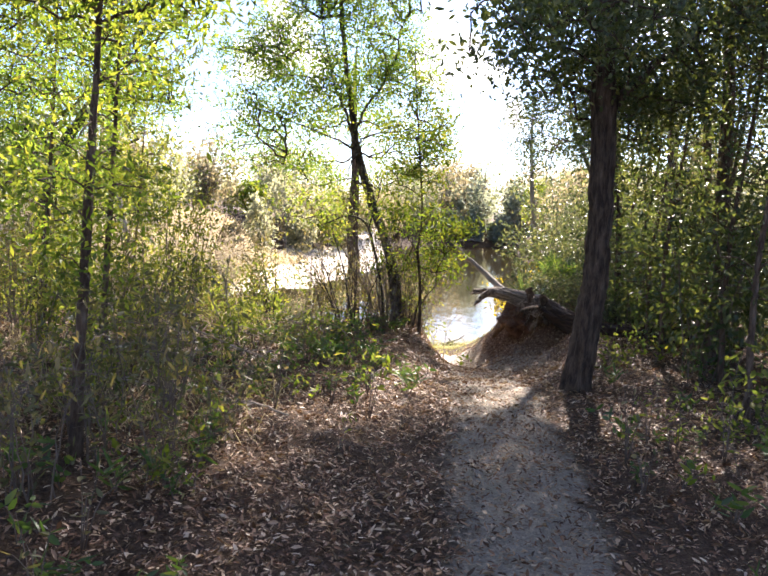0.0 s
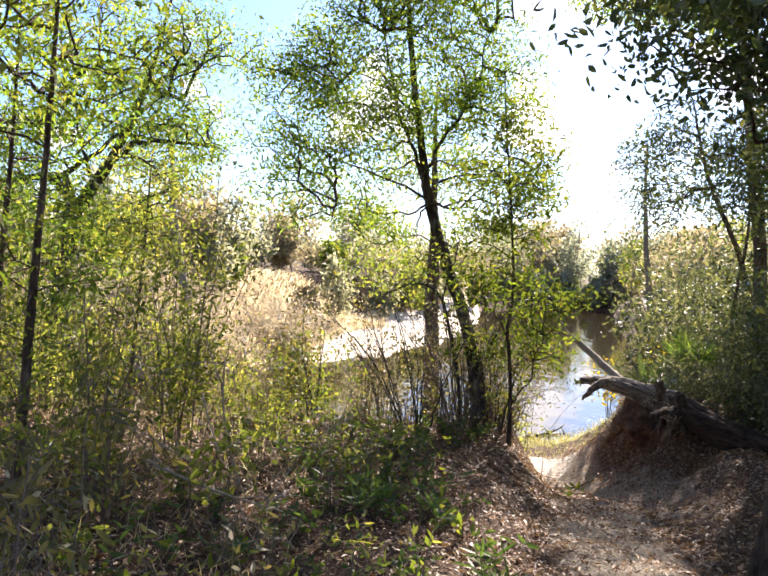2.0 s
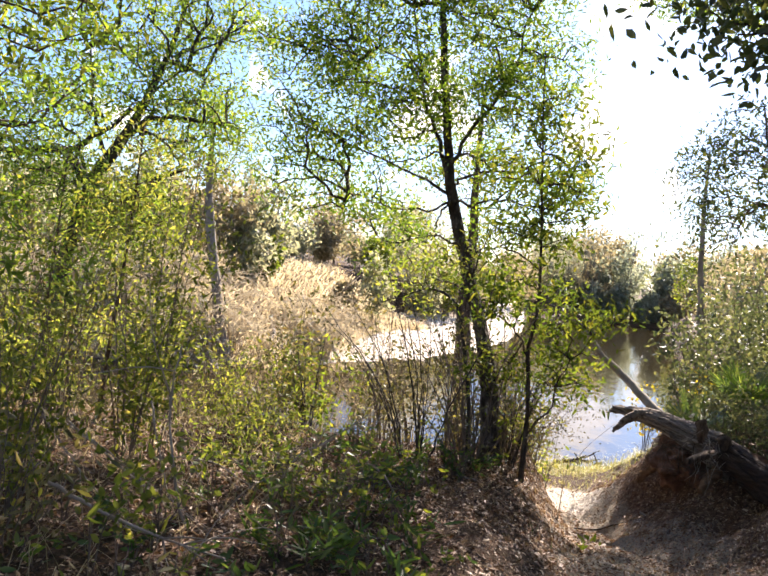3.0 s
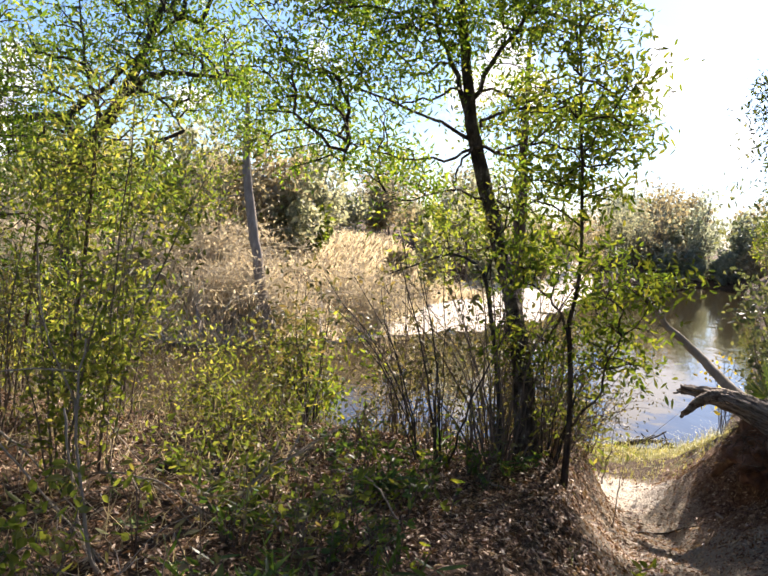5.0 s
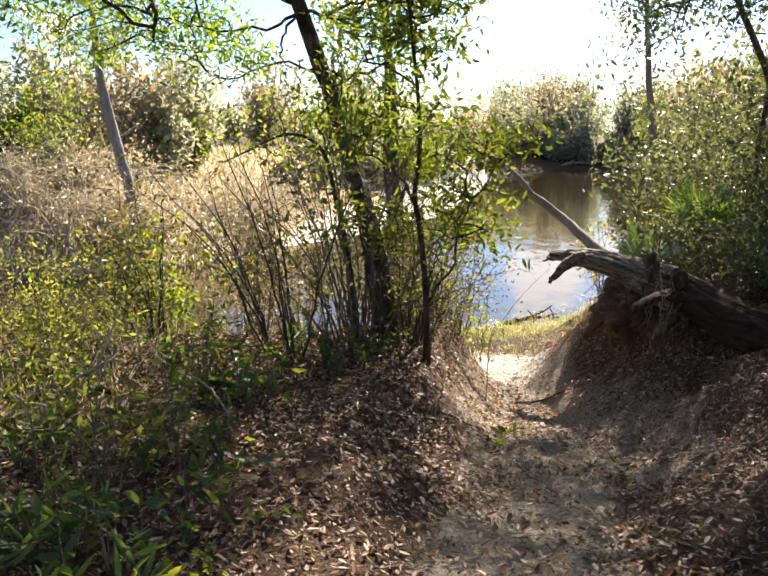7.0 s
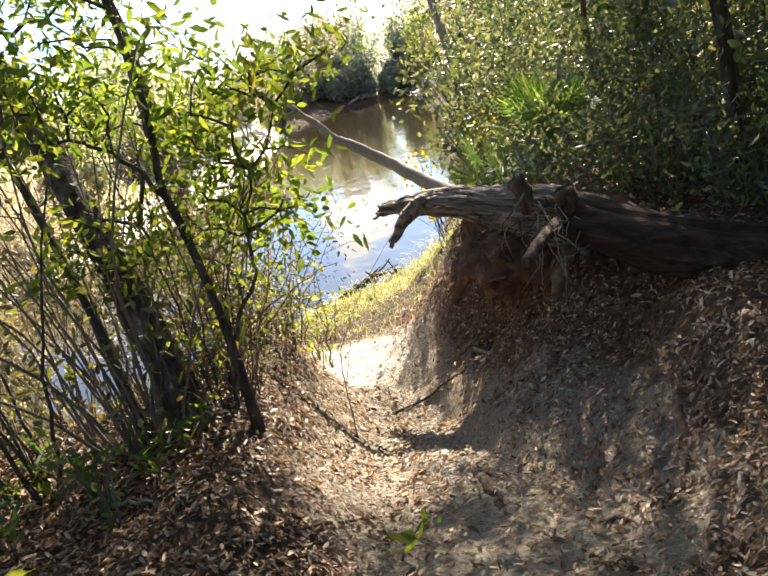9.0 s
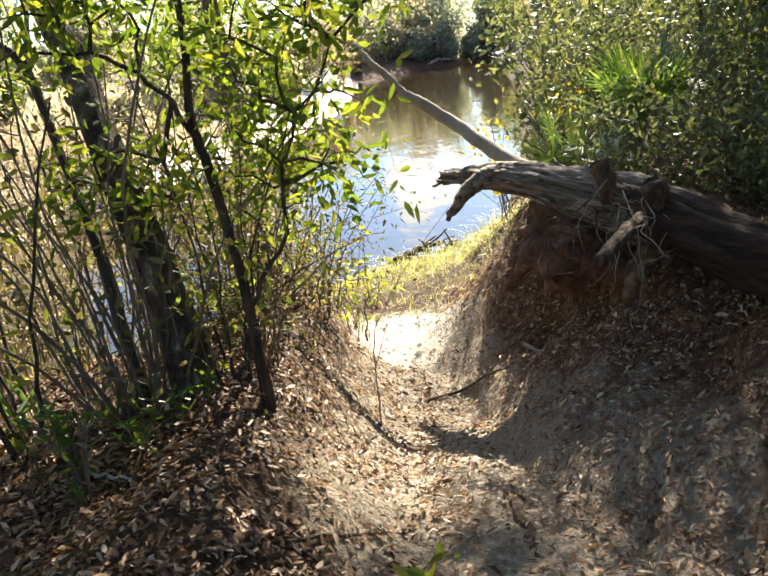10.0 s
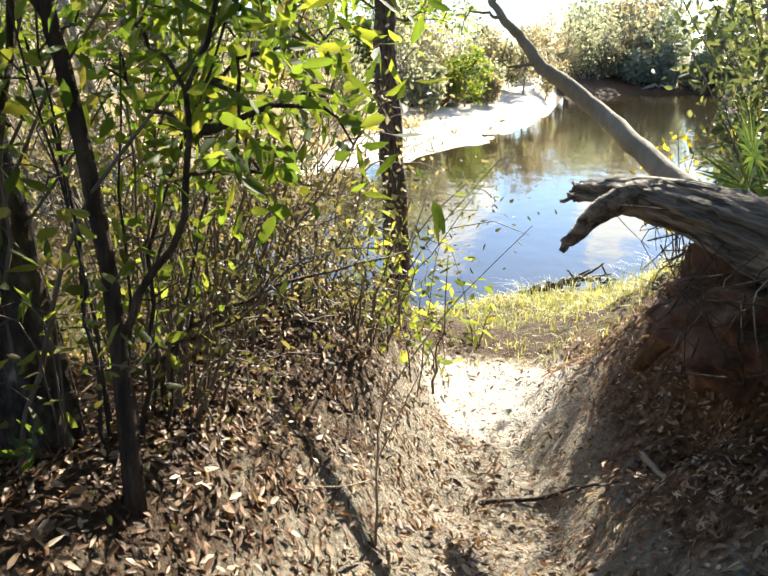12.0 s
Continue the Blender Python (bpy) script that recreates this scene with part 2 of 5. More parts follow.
def mesh_np(name, verts, faces, material=None, smooth=False):
    """A mesh from an array of points and an array of faces, all with the same number of corners."""
    verts, faces = np.asarray(verts, np.float32), np.asarray(faces, np.int32)
    me = bpy.data.meshes.new(name)
    me.vertices.add(len(verts))
    me.vertices.foreach_set("co", verts.ravel())
    k = faces.shape[1]
    me.loops.add(faces.size)
    me.loops.foreach_set("vertex_index", faces.ravel())
    me.polygons.add(len(faces))
    me.polygons.foreach_set("loop_start", np.arange(0, faces.size, k, dtype=np.int32))
    if smooth:
        me.polygons.foreach_set("use_smooth", np.ones(len(faces), bool))
    me.update(calc_edges=True)
    if material:
        me.materials.append(material)
    return me


def part(name, mesh, parent, label=""):
    ob = new(name, mesh)
    ob.parent = parent
    if label:
        ob["label"] = label
    return ob


def thing(name, label, category, at=(0, 0, 0), group="", kind=""):
    ob = new(name)
    ob.location = at
    ob.empty_display_size = 0.1
    return tagged(ob, label, category, group, kind)


def frame_along(d):
    d = d / (np.linalg.norm(d) + 1e-9)
    a = np.cross(d, (0.0, 0.0, 1.0) if abs(d[2]) < 0.9 else (1.0, 0.0, 0.0))
    a /= np.linalg.norm(a)
    return a, np.cross(d, a)


def smooth_path(points, n):
    """n points on a smooth curve through the given ones."""
    pts = np.asarray(points, float)
    if len(pts) == 2:
        return pts[0] + (pts[1] - pts[0]) * np.linspace(0, 1, n)[:, None]
    q = np.vstack([2 * pts[0] - pts[1], pts, 2 * pts[-1] - pts[-2]])
    u = np.linspace(0, len(pts) - 1 - 1e-6, n)
    i = u.astype(int)
    t = (u - i)[:, None]
    a, b, c, d = q[i], q[i + 1], q[i + 2], q[i + 3]
    return 0.5 * (2 * b + (c - a) * t + (2 * a - 5 * b + 4 * c - d) * t ** 2 + (3 * b - a - 3 * c + d) * t ** 3)


def tube(path, radii, sides=8, ridge=0.0, lumps=0.0, ridges=5, seed=0):
    """Points and four-cornered faces of a limb along path; ridge: grooves along it; lumps: unevenness."""
    path = np.asarray(path, float)
    n = len(path)
    radii = np.broadcast_to(np.asarray(radii, float), (n,))
    r = np.random.default_rng(seed)
    ph = r.uniform(0, 6.28, 6)
    th = np.linspace(0, 2 * np.pi, sides, endpoint=False)
    vs = []
    a_prev = None
    for i in range(n):
        d = path[min(i + 1, n - 1)] - path[max(i - 1, 0)]
        a, b = frame_along(d)
        if a_prev is not None:
            d = d / (np.linalg.norm(d) + 1e-9)
            a = a_prev - d * (a_prev @ d)
            a /= np.linalg.norm(a) + 1e-9
            b = np.cross(d, a)
        a_prev = a
        k = i / max(1, n - 1)
        rad = radii[i] * (1 + ridge * np.abs(np.sin(ridges * th / 2 + ph[0] + 1.5 * k)) - ridge * 0.6 + ridge * 0.5 * np.sin(ridges * 2 * th + ph[1] + 4 * k)
                          + lumps * np.sin(2 * th + ph[2] + 9 * k) * np.sin(7 * k + ph[3]) + lumps * 0.6 * np.sin(3 * th + ph[4] + 23 * k))
        vs.append(path[i] + np.outer(np.cos(th) * rad, a) + np.outer(np.sin(th) * rad, b))
    v = np.vstack(vs)
    j = np.arange(sides)
    rows_ = np.arange(n - 1)[:, None] * sides
    f = np.stack([rows_ + j, rows_ + (j + 1) % sides, rows_ + sides + (j + 1) % sides, rows_ + sides + j], -1).reshape(-1, 4)
    last = (n - 1) * sides
    c0 = np.array([[0, sides - 1 - i, sides - 2 - i, sides - 3 - i] for i in range(0, sides - 3, 2)]) if sides >= 4 else np.zeros((0, 4), int)
    c1 = np.array([[last, last + 1 + i, last + 2 + i, last + 3 + i] for i in range(0, sides - 3, 2)]) if sides >= 4 else np.zeros((0, 4), int)
    return v, np.vstack([f, c0, c1]).astype(int)


def join(pieces):
    vs, fs, off = [], [], 0
    for v, f in pieces:
        vs.append(v)
        fs.append(f + off)
        off += len(v)
    return np.vstack(vs), np.vstack(fs)


def leaves(centres, length, width, up=0.3, out=None, fold=0.25, r=None, spread=0.35, fine=False):
    """Folded leaves, one at each centre: each is two triangles that meet at the midrib, made as one four-cornered face."""
    r = r or rng
    c = np.asarray(centres, float)
    n = len(c)
    d = r.normal(size=(n, 3))
    if out is not None:
        d = d * 0.7 + out
    d[:, 2] += up
    d /= np.linalg.norm(d, axis=1)[:, None] + 1e-9
    s = np.cross(d, r.normal(size=(n, 3)))
    s /= np.linalg.norm(s, axis=1)[:, None] + 1e-9
    nn = np.cross(d, s)
    ln_ = length * r.uniform(1 - spread, 1 + spread, n)[:, None]
    w = width * r.uniform(1 - spread, 1 + spread, n)[:, None]
    bend = r.uniform(-0.15, 0.3, n)[:, None]
    if fine:
        l, tip = s * w * 0.5 + nn * w * fold, c + d * ln_ + nn * ln_ * bend
        q = -s * w * 0.5 + nn * w * fold
        b1, b2 = c + d * ln_ * 0.28 + nn * ln_ * bend * 0.08, c + d * ln_ * 0.66 + nn * ln_ * bend * 0.42
        v = np.stack([c, tip, b1 + l, b2 + l * 0.82, b1 + q, b2 + q * 0.82], 1).reshape(-1, 3)
        i = np.arange(n)[:, None] * 6
        return v, np.vstack([i + np.array([[0, 2, 3, 1]]), i + np.array([[0, 1, 5, 4]])])
    v = np.stack([c, c + d * ln_ * 0.42 + s * w * 0.5 + nn * w * fold, c + d * ln_ + nn * ln_ * bend, c + d * ln_ * 0.42 - s * w * 0.5 + nn * w * fold], 1).reshape(-1, 3)
    return v, np.arange(4 * n).reshape(n, 4)


class Skeleton:
    """A tree's wood: a trunk and twigs that grow from the nearest wood towards each clump of leaves."""

    def __init__(self, trunk, r):
        self.r = r
        self.pos = [np.array(p, float) for p in trunk]
        self.par = [-1] + list(range(len(trunk) - 1))
        self.n_trunk = len(trunk)
        self.far = [0.0] * len(trunk)

    def grow(self, clumps, start=0.3, sag=0.1, steps=4, jitter=0.08):
        first = int(self.n_trunk * start)
        base = np.array(self.pos[first:self.n_trunk])
        order = np.argsort([np.min(np.linalg.norm(base - c, axis=1)) for c in clumps])
        ends = []
        for k in order:
            c = clumps[k]
            p = np.array(self.pos[first:])
            gap = p - c
            cost = np.linalg.norm(gap, axis=1) + 0.35 * np.array(self.far[first:]) + 0.5 * np.maximum(0, p[:, 2] - c[2])
            i = first + int(np.argmin(cost))
            a, at = self.pos[i], i
            dist = np.linalg.norm(c - a)
            m = max(2, min(steps + 2, int(dist / 0.16) + 1))
            for q in range(1, m + 1):
                u = q / m
                w = a + (c - a) * u + self.r.normal(size=3) * jitter * dist * 0.5 * (u < 1) + np.array((0, 0, sag * dist * math.sin(u * 3.14)))
                self.pos.append(w)
                self.par.append(at)
                self.far.append(self.far[i] + dist * u)
                at = len(self.pos) - 1
            ends.append(at)
        return ends

    def wood(self, r_twig=0.003, power=0.42, cap=0.05, sides=5):
        n = len(self.pos)
        load = np.zeros(n)
        for i in range(n - 1, self.n_trunk - 1, -1):
            load[i] += 1
            load[self.par[i]] += load[i]
        rad = np.minimum(cap, r_twig * np.maximum(load, 1) ** power)
        v, f = [], []
        th = np.linspace(0, 2 * np.pi, sides, endpoint=False)
        off = 0
        for i in range(self.n_trunk, n):
            a, b = self.pos[self.par[i]], self.pos[i]
            if np.linalg.norm(b - a) < 1e-4:
                continue
            e1, e2 = frame_along(b - a)
            ring = np.outer(np.cos(th), e1) + np.outer(np.sin(th), e2)
            ra = rad[i] if self.par[i] < self.n_trunk else min(rad[self.par[i]], rad[i] * 1.35)
            v.append(a + ring * ra)
            v.append(b + ring * rad[i] * 0.94)
            j = np.arange(sides)
            f.append(np.stack([off + j, off + (j + 1) % sides, off + sides + (j + 1) % sides, off + sides + j], -1))
            off += 2 * sides
        return (np.vstack(v), np.vstack(f)) if v else (np.zeros((0, 3)), np.zeros((0, 4), int))


def in_blobs(blobs, n, r):
    """n points in ellipsoids (centre, half axes), shared by volume and denser towards the rim."""
    vol = np.array([b[1][0] * b[1][1] * b[1][2] for b in blobs])
    out = []
    for (c, h), k in zip(blobs, np.maximum(1, np.round(n * vol / vol.sum())).astype(int)):
        d = r.normal(size=(k, 3))
        d /= np.linalg.norm(d, axis=1)[:, None]
        out.append(np.array(c) + d * (r.uniform(0.08, 1, k) ** 0.42)[:, None] * np.array(h))
    return np.vstack(out)


def tree(name, label, category, trunk, radii, blobs, clumps, per_clump, clump_size=0.22, leaf=(0.085, 0.032), leaf_mat=None, bark=None, seed=1,
         group="", start=0.35, sides=12, steps=26, up=-0.1, r_twig=0.0035, cap=0.05, ridge=0.1, limbs=(), lumps=0.06, flare=0.35, jitter=0.1, twig_mat=None, fine=False):
    """A tree from its trunk's line, with limbs of their own, twigs towards every clump and a crown of single leaves.
    All is set out from the foot of the trunk."""
    r = np.random.default_rng(seed)
    foot = np.array(trunk[0], float)
    p = smooth_path(np.array(trunk) - foot, steps)
    u = np.linspace(0, 1, steps)
    rad = np.interp(u, np.linspace(0, 1, len(radii)), radii) * (1 + flare * np.exp(-u * steps / 1.6))
    p[:, :2] += r.normal(size=(steps, 2)) * radii[0] * 0.06
    p[0, 2] -= 0.12
    root = thing(name, label, category, foot, group)
    part("trunk", mesh_np("trunk", *tube(p, rad, sides, ridge=ridge, lumps=lumps, seed=seed), material=bark or BARK, smooth=True), root)
    sk = Skeleton(p, r)
    for pts, r0, r1 in limbs:
        lp = smooth_path(np.array(pts) - foot, 14)
        lp[1:-1] += r.normal(size=(12, 3)) * 0.012
        part("limb", mesh_np("limb", *tube(lp, np.linspace(r0, r1, 14), 8, ridge=ridge, lumps=lumps, seed=seed + 3), material=bark or BARK, smooth=True), root)
        k0 = int(np.argmin(np.linalg.norm(p - lp[0], axis=1)))
        for q in lp[2:]:
            sk.pos.insert(sk.n_trunk, q)
            sk.par.insert(sk.n_trunk, k0)
            sk.far.insert(sk.n_trunk, 0.0)
            sk.n_trunk += 1
    if clumps:
        centres = in_blobs([(np.array(c) - foot, h) for c, h in blobs], clumps, r)
        sk.grow(centres, start=start, jitter=jitter)
        wood = sk.wood(r_twig, cap=cap)
        if len(wood[0]):
            tagged(part("branchwork", mesh_np("branchwork", *wood, material=twig_mat or bark or BARK, smooth=True), root), kind="stuff")
        k = r.poisson(per_clump, len(centres))
        idx = np.repeat(np.arange(len(centres)), k)
        c = centres[idx] + r.normal(size=(len(idx), 3)) * clump_size * np.array((1, 1, 0.75)) * 0.6
        tagged(part("crown", mesh_np("crown", *leaves(c, leaf[0], leaf[1], up=up, r=r, fine=fine), material=leaf_mat or LEAF_GREEN), root), kind="stuff")
    return root


# ---- ground and river ----
WATER = -1.9
PATH_Y = np.array([-40, 0, 4, 7, 8.5, 10, 11.9, 13.3, 15, 20, 60])
PATH_X = np.array([0.0, 0.25, 0.75, 1.05, 1.15, 1.32, 1.45, 1.25, 1.4, 1.6, 1.6])
PATH_ZY = np.array([-40, 0, 5, 7, 8.5, 10, 11.9, 13.3, 14.6, 16.5, 18.5, 21, 60])
PATH_Z = np.array([0.05, 0.0, 0.0, -0.05, -0.24, -0.52, -0.97, -1.03, -1.10, -1.4, -1.95, -2.9, -3.2])
FAR_X = np.array([-900, -60, -15, -8, -6, -4.2, -1.7, 0.3, 1.0, 1.7, 8, 12, 60, 900])
FAR_Y = np.array([-60, 10, 20.0, 21.7, 23.8, 27.2, 31.5, 40, 47, 68, 79, 80.5, 95, 200])
NEAR_X = np.array([-900, -60, -15, -3, 0, 0.5, 1.5, 2.5, 3.2, 5, 9, 13, 15, 60, 900])
NEAR_Y = np.array([-80, 3, 13.2, 14.6, 15.4, 16.8, 18.2, 19.2, 20, 27, 45, 72, 83, 99, 205])


def step01(a, b, x):
    t = np.clip((x - a) / (b - a), 0, 1)
    return t * t * (3 - 2 * t)


def wobble(x, y, f, s):
    """Cheap smooth noise in two dimensions."""
    return (np.sin(x * f + s) * np.cos(y * f * 1.13 + 2.1 * s) + 0.5 * np.sin(x * f * 2.3 + y * f * 1.7 + s * 3.3) + 0.35 * np.cos(x * f * 4.1 - y * f * 3.6 + s)) / 1.85


def height(x, y):
    x, y = np.asarray(x, float), np.asarray(y, float)
    s = np.interp(x, NEAR_X, NEAR_Y) - y
    left = np.interp(s, [-4, 0, 1, 2.3, 3.4, 4.3, 8, 60], [-3.2, -1.93, -1.5, -0.98, -0.42, -0.15, -0.03, 0.1])
    right = np.interp(s, [-4, 0, 2, 4, 6, 8, 12, 60], [-3.2, -1.95, -1.3, -0.65, -0.05, 0.05, 0.03, 0.12])
    mid = np.interp(y, PATH_ZY, PATH_Z)
    d = x - np.interp(y, PATH_Y, PATH_X)
    w0, w1 = np.interp(y, [8, 9.5, 10.8, 12.0], [0.5, 0.5, 0.2, 0.06]), np.interp(y, [8, 9.5, 10.8, 11.8, 12.6, 13.4], [1.7, 1.45, 1.08, 0.78, 0.80, 1.05])
    dd = d + (0.09 * wobble(x, y, 3.1, 2.7) + 0.015 * wobble(x, y, 8.3, 1.1)) * step01(8.8, 10.0, y)
    t = np.clip((dd - w0) / (w1 - w0), 0, 1)
    lo = 0.84 * t + 0.16 * t ** 3
    z = mid + (right - mid) * lo
    z = z + (left - z) * step01(0.22, 1.0, -d)
    z = z + 0.035 * wobble(x, y, 1.7, 0.4) + 0.018 * wobble(x, y, 5.1, 1.9) + 0.008 * wobble(x, y, 17.0, 0.3) * step01(8.5, 9.5, y) * step01(14.5, 13.5, y)
    z = z - 0.26 * np.exp(-((x - 2.42) / 0.30) ** 2 - ((y - 10.72) / 0.42) ** 2) - 0.16 * np.exp(-((x - 2.25) / 0.2) ** 2 - ((y - 11.45) / 0.3) ** 2) - 0.30 * np.exp(-((x - 2.1) / 0.22) ** 2 - ((y - 11.95) / 0.32) ** 2)
    z = np.where(s < -1.0, np.minimum(z, -2.6), z)
    f = np.interp(x, FAR_X, FAR_Y)
    q = (y - f) / np.sqrt(1 + ((np.interp(x + 0.5, FAR_X, FAR_Y) - np.interp(x - 0.5, FAR_X, FAR_Y))) ** 2)
    flat = step01(-9.0, -4.0, x) * step01(70, 40, y)
    rise = np.interp(q, [-3, 0, 1.2, 4, 12, 60], [-3.2, -1.95, -1.35, -0.3, 0.4, 1.0])
    gentle = np.interp(q, [-3, 0, 3, 8, 13, 20, 60], [-3.2, -1.94, -1.75, -1.55, -1.2, -0.1, 1.0])
    far = rise + (gentle - rise) * flat + 0.06 * wobble(x, y, 0.9, 3.0) * (q > 0.3)
    return np.where(q > -3, np.maximum(z * (s > 0) + (-3.2) * (s <= 0), far), z)


def axis(lo, hi, fine, far):
    core = np.arange(lo, hi + fine / 2, fine)
    out, stepw = [], fine
    a = 0.0
    while a < far:
        stepw *= 1.13
        a += stepw
        out.append(a)
    out = np.array(out)
    return np.concatenate([lo - out[::-1], core, hi + out])


gx, gy = axis(-3.5, 4.0, 0.04, 900), axis(1.5, 17.5, 0.04, 900)
X, Y = np.meshgrid(gx, gy)
Z = height(X, Y)
near_area = (np.abs(X) < 7) & (Y > -2) & (Y < 19)
Z = Z + near_area * (0.005 * rng.normal(size=Z.shape) + 0.010 * wobble(X, Y, 13.0, 0.7))
nx, ny = len(gx), len(gy)
ii = (np.arange(ny - 1)[:, None] * nx + np.arange(nx - 1)[None]).ravel()
me = mesh_np("ground", np.stack([X, Y, Z], -1).reshape(-1, 3), np.stack([ii, ii + 1, ii + nx + 1, ii + nx], -1), ground_material(), smooth=True)
pd = X - np.interp(Y, PATH_Y, PATH_X)
on_path = step01(0.75, 0.15, np.abs(pd + 0.05 * wobble(X, Y, 2.0, 1.0))) * step01(14.6, 13.6, Y)
gully = step01(9.0, 10.5, Y) * step01(14.2, 13.0, Y)
patch = np.exp(-(((X - 1.2) / 0.42) ** 2 + ((Y - 13.2) / 0.65) ** 2) * 0.9)
q_far = (Y - np.interp(X, FAR_X, FAR_Y)) / np.sqrt(1 + (np.interp(X + 0.5, FAR_X, FAR_Y) - np.interp(X - 0.5, FAR_X, FAR_Y)) ** 2)
masks = {
    "sand": np.clip(0.8 * (q_far > 0) * (q_far < 3) * (X < -4.5) + on_path * (0.74 - 0.04 * gully) + 0.4 * step01(0.15, 0.4, -pd) * step01(1.3, 0.7, -pd) * step01(9.3, 10.2, Y) * step01(13.5, 12.5, Y) + 0.55 * step01(0.2, 0.45, pd) * step01(1.25, 0.8, pd) * step01(8.6, 9.2, Y) * step01(11.6, 10.6, Y), 0, 1),
    "soil": np.clip(0.3 * step01(9.5, 10.5, Y) * step01(14.5, 13.5, Y) + step01(0.15, 0.4, pd) * step01(1.6, 0.9, pd) * step01(8.5, 10, Y) * step01(15, 13.5, Y), 0, 1),
    "beach": np.clip(1.2 * patch + (q_far > -0.5) * step01(-6.0, -4.6, X) * step01(10.5, 7.5, q_far) * step01(1.6, 0.9, X) + 0.9 * step01(79.5, 80, Y) * step01(84, 82, Y) * (X > 4) * (X < 16), 0, 1),
    "grassy": step01(13.4, 14.1, Y) * step01(18.4, 17.6, Y) * step01(-0.7, 0.2, X) * step01(3.6, 2.6, X) * (0.42 + 0.2 * wobble(X, Y, 2.2, 0.5)),
}
for key, values in masks.items():
    me.attributes.new(key, "FLOAT", "POINT").data.foreach_set("value", values.astype(np.float32).ravel())
ground = tagged(new("ground", me), "leaf-strewn sandy forest floor sloping to a river", "ground", kind="structure")

wgx, wgy = np.linspace(-90, 40, 40), np.linspace(8, 100, 40)
WX, WY = np.meshgrid(wgx, wgy)
ii = (np.arange(39)[:, None] * 40 + np.arange(39)[None]).ravel()
water = new("water", mesh_np("water", np.stack([WX, WY, np.full_like(WX, WATER)], -1).reshape(-1, 3), np.stack([ii, ii + 1, ii + 41, ii + 40], -1), water_material()))
tagged(water, "calm brown river water reflecting the sky", "water", kind="structure")


def g(x, y):
    return float(height(x, y))


# ---- the large trees ----

tree("big_tree", "large rough-barked tree trunk beside the path", "tree",
     [(1.80, 7.1, g(1.80, 7.1)), (1.87, 7.1, 0.5), (1.90, 7.1, 0.95), (1.90, 7.1, 1.5), (1.86, 7.1, 2.2), (1.80, 7.1, 3.1), (1.8, 7.2, 4.6), (1.95, 7.2, 6.5)],
     [0.118, 0.108, 0.105, 0.10, 0.092, 0.05],
     # the last two masses are unseen crown, added to shade path and thicket ground
     [((1.78, 8.0, 3.0), (0.42, 0.5, 0.55)), ((2.4, 8.2, 2.55), (0.5, 0.6, 0.7)), ((1.2, 6.4, 3.3), (0.75, 0.8, 0.5)), ((1.3, 7.2, 3.0), (0.6, 0.6, 0.5)), ((0.72, 5.6, 2.85), (0.4, 0.5, 0.36)), ((1.5, 5.9, 2.95), (0.6, 0.6, 0.35)), ((2.5, 7.4, 3.4), (0.9, 1.2, 1.2)), ((2.0, 7.4, 5.2), (1.4, 1.4, 0.9)), ((2.1, 10.2, 4.75), (1.15, 1.9, 0.65)), ((0.3, 9.9, 5.1), (1.2, 1.7, 0.6))],
     1240, 44, clump_size=0.22, leaf=(0.058, 0.026), leaf_mat=LEAF_DARK, bark=BARK_BROWN, seed=11, fine=True, start=0.45, sides=36, steps=60, ridge=0.14, lumps=0.09, flare=0.28,
     limbs=[([(1.88, 7.1, 2.5), (2.3, 7.1, 3.0), (2.9, 7.0, 3.4)], 0.05, 0.015), ([(1.80, 7.1, 3.1), (1.4, 6.8, 3.4), (0.9, 6.2, 3.3), (0.6, 5.5, 3.0)], 0.045, 0.010),
            ([(1.9, 7.1, 2.3), (1.8, 7.5, 2.7), (1.6, 8.0, 2.9)], 0.03, 0.01), ([(1.8, 7.2, 4.3), (1.95, 8.4, 4.7), (2.1, 9.6, 4.8), (2.2, 11.0, 4.75)], 0.05, 0.015), ([(1.8, 7.2, 4.6), (1.2, 8.4, 5.0), (0.5, 9.5, 5.1), (0.1, 10.8, 5.1)], 0.04, 0.012)])

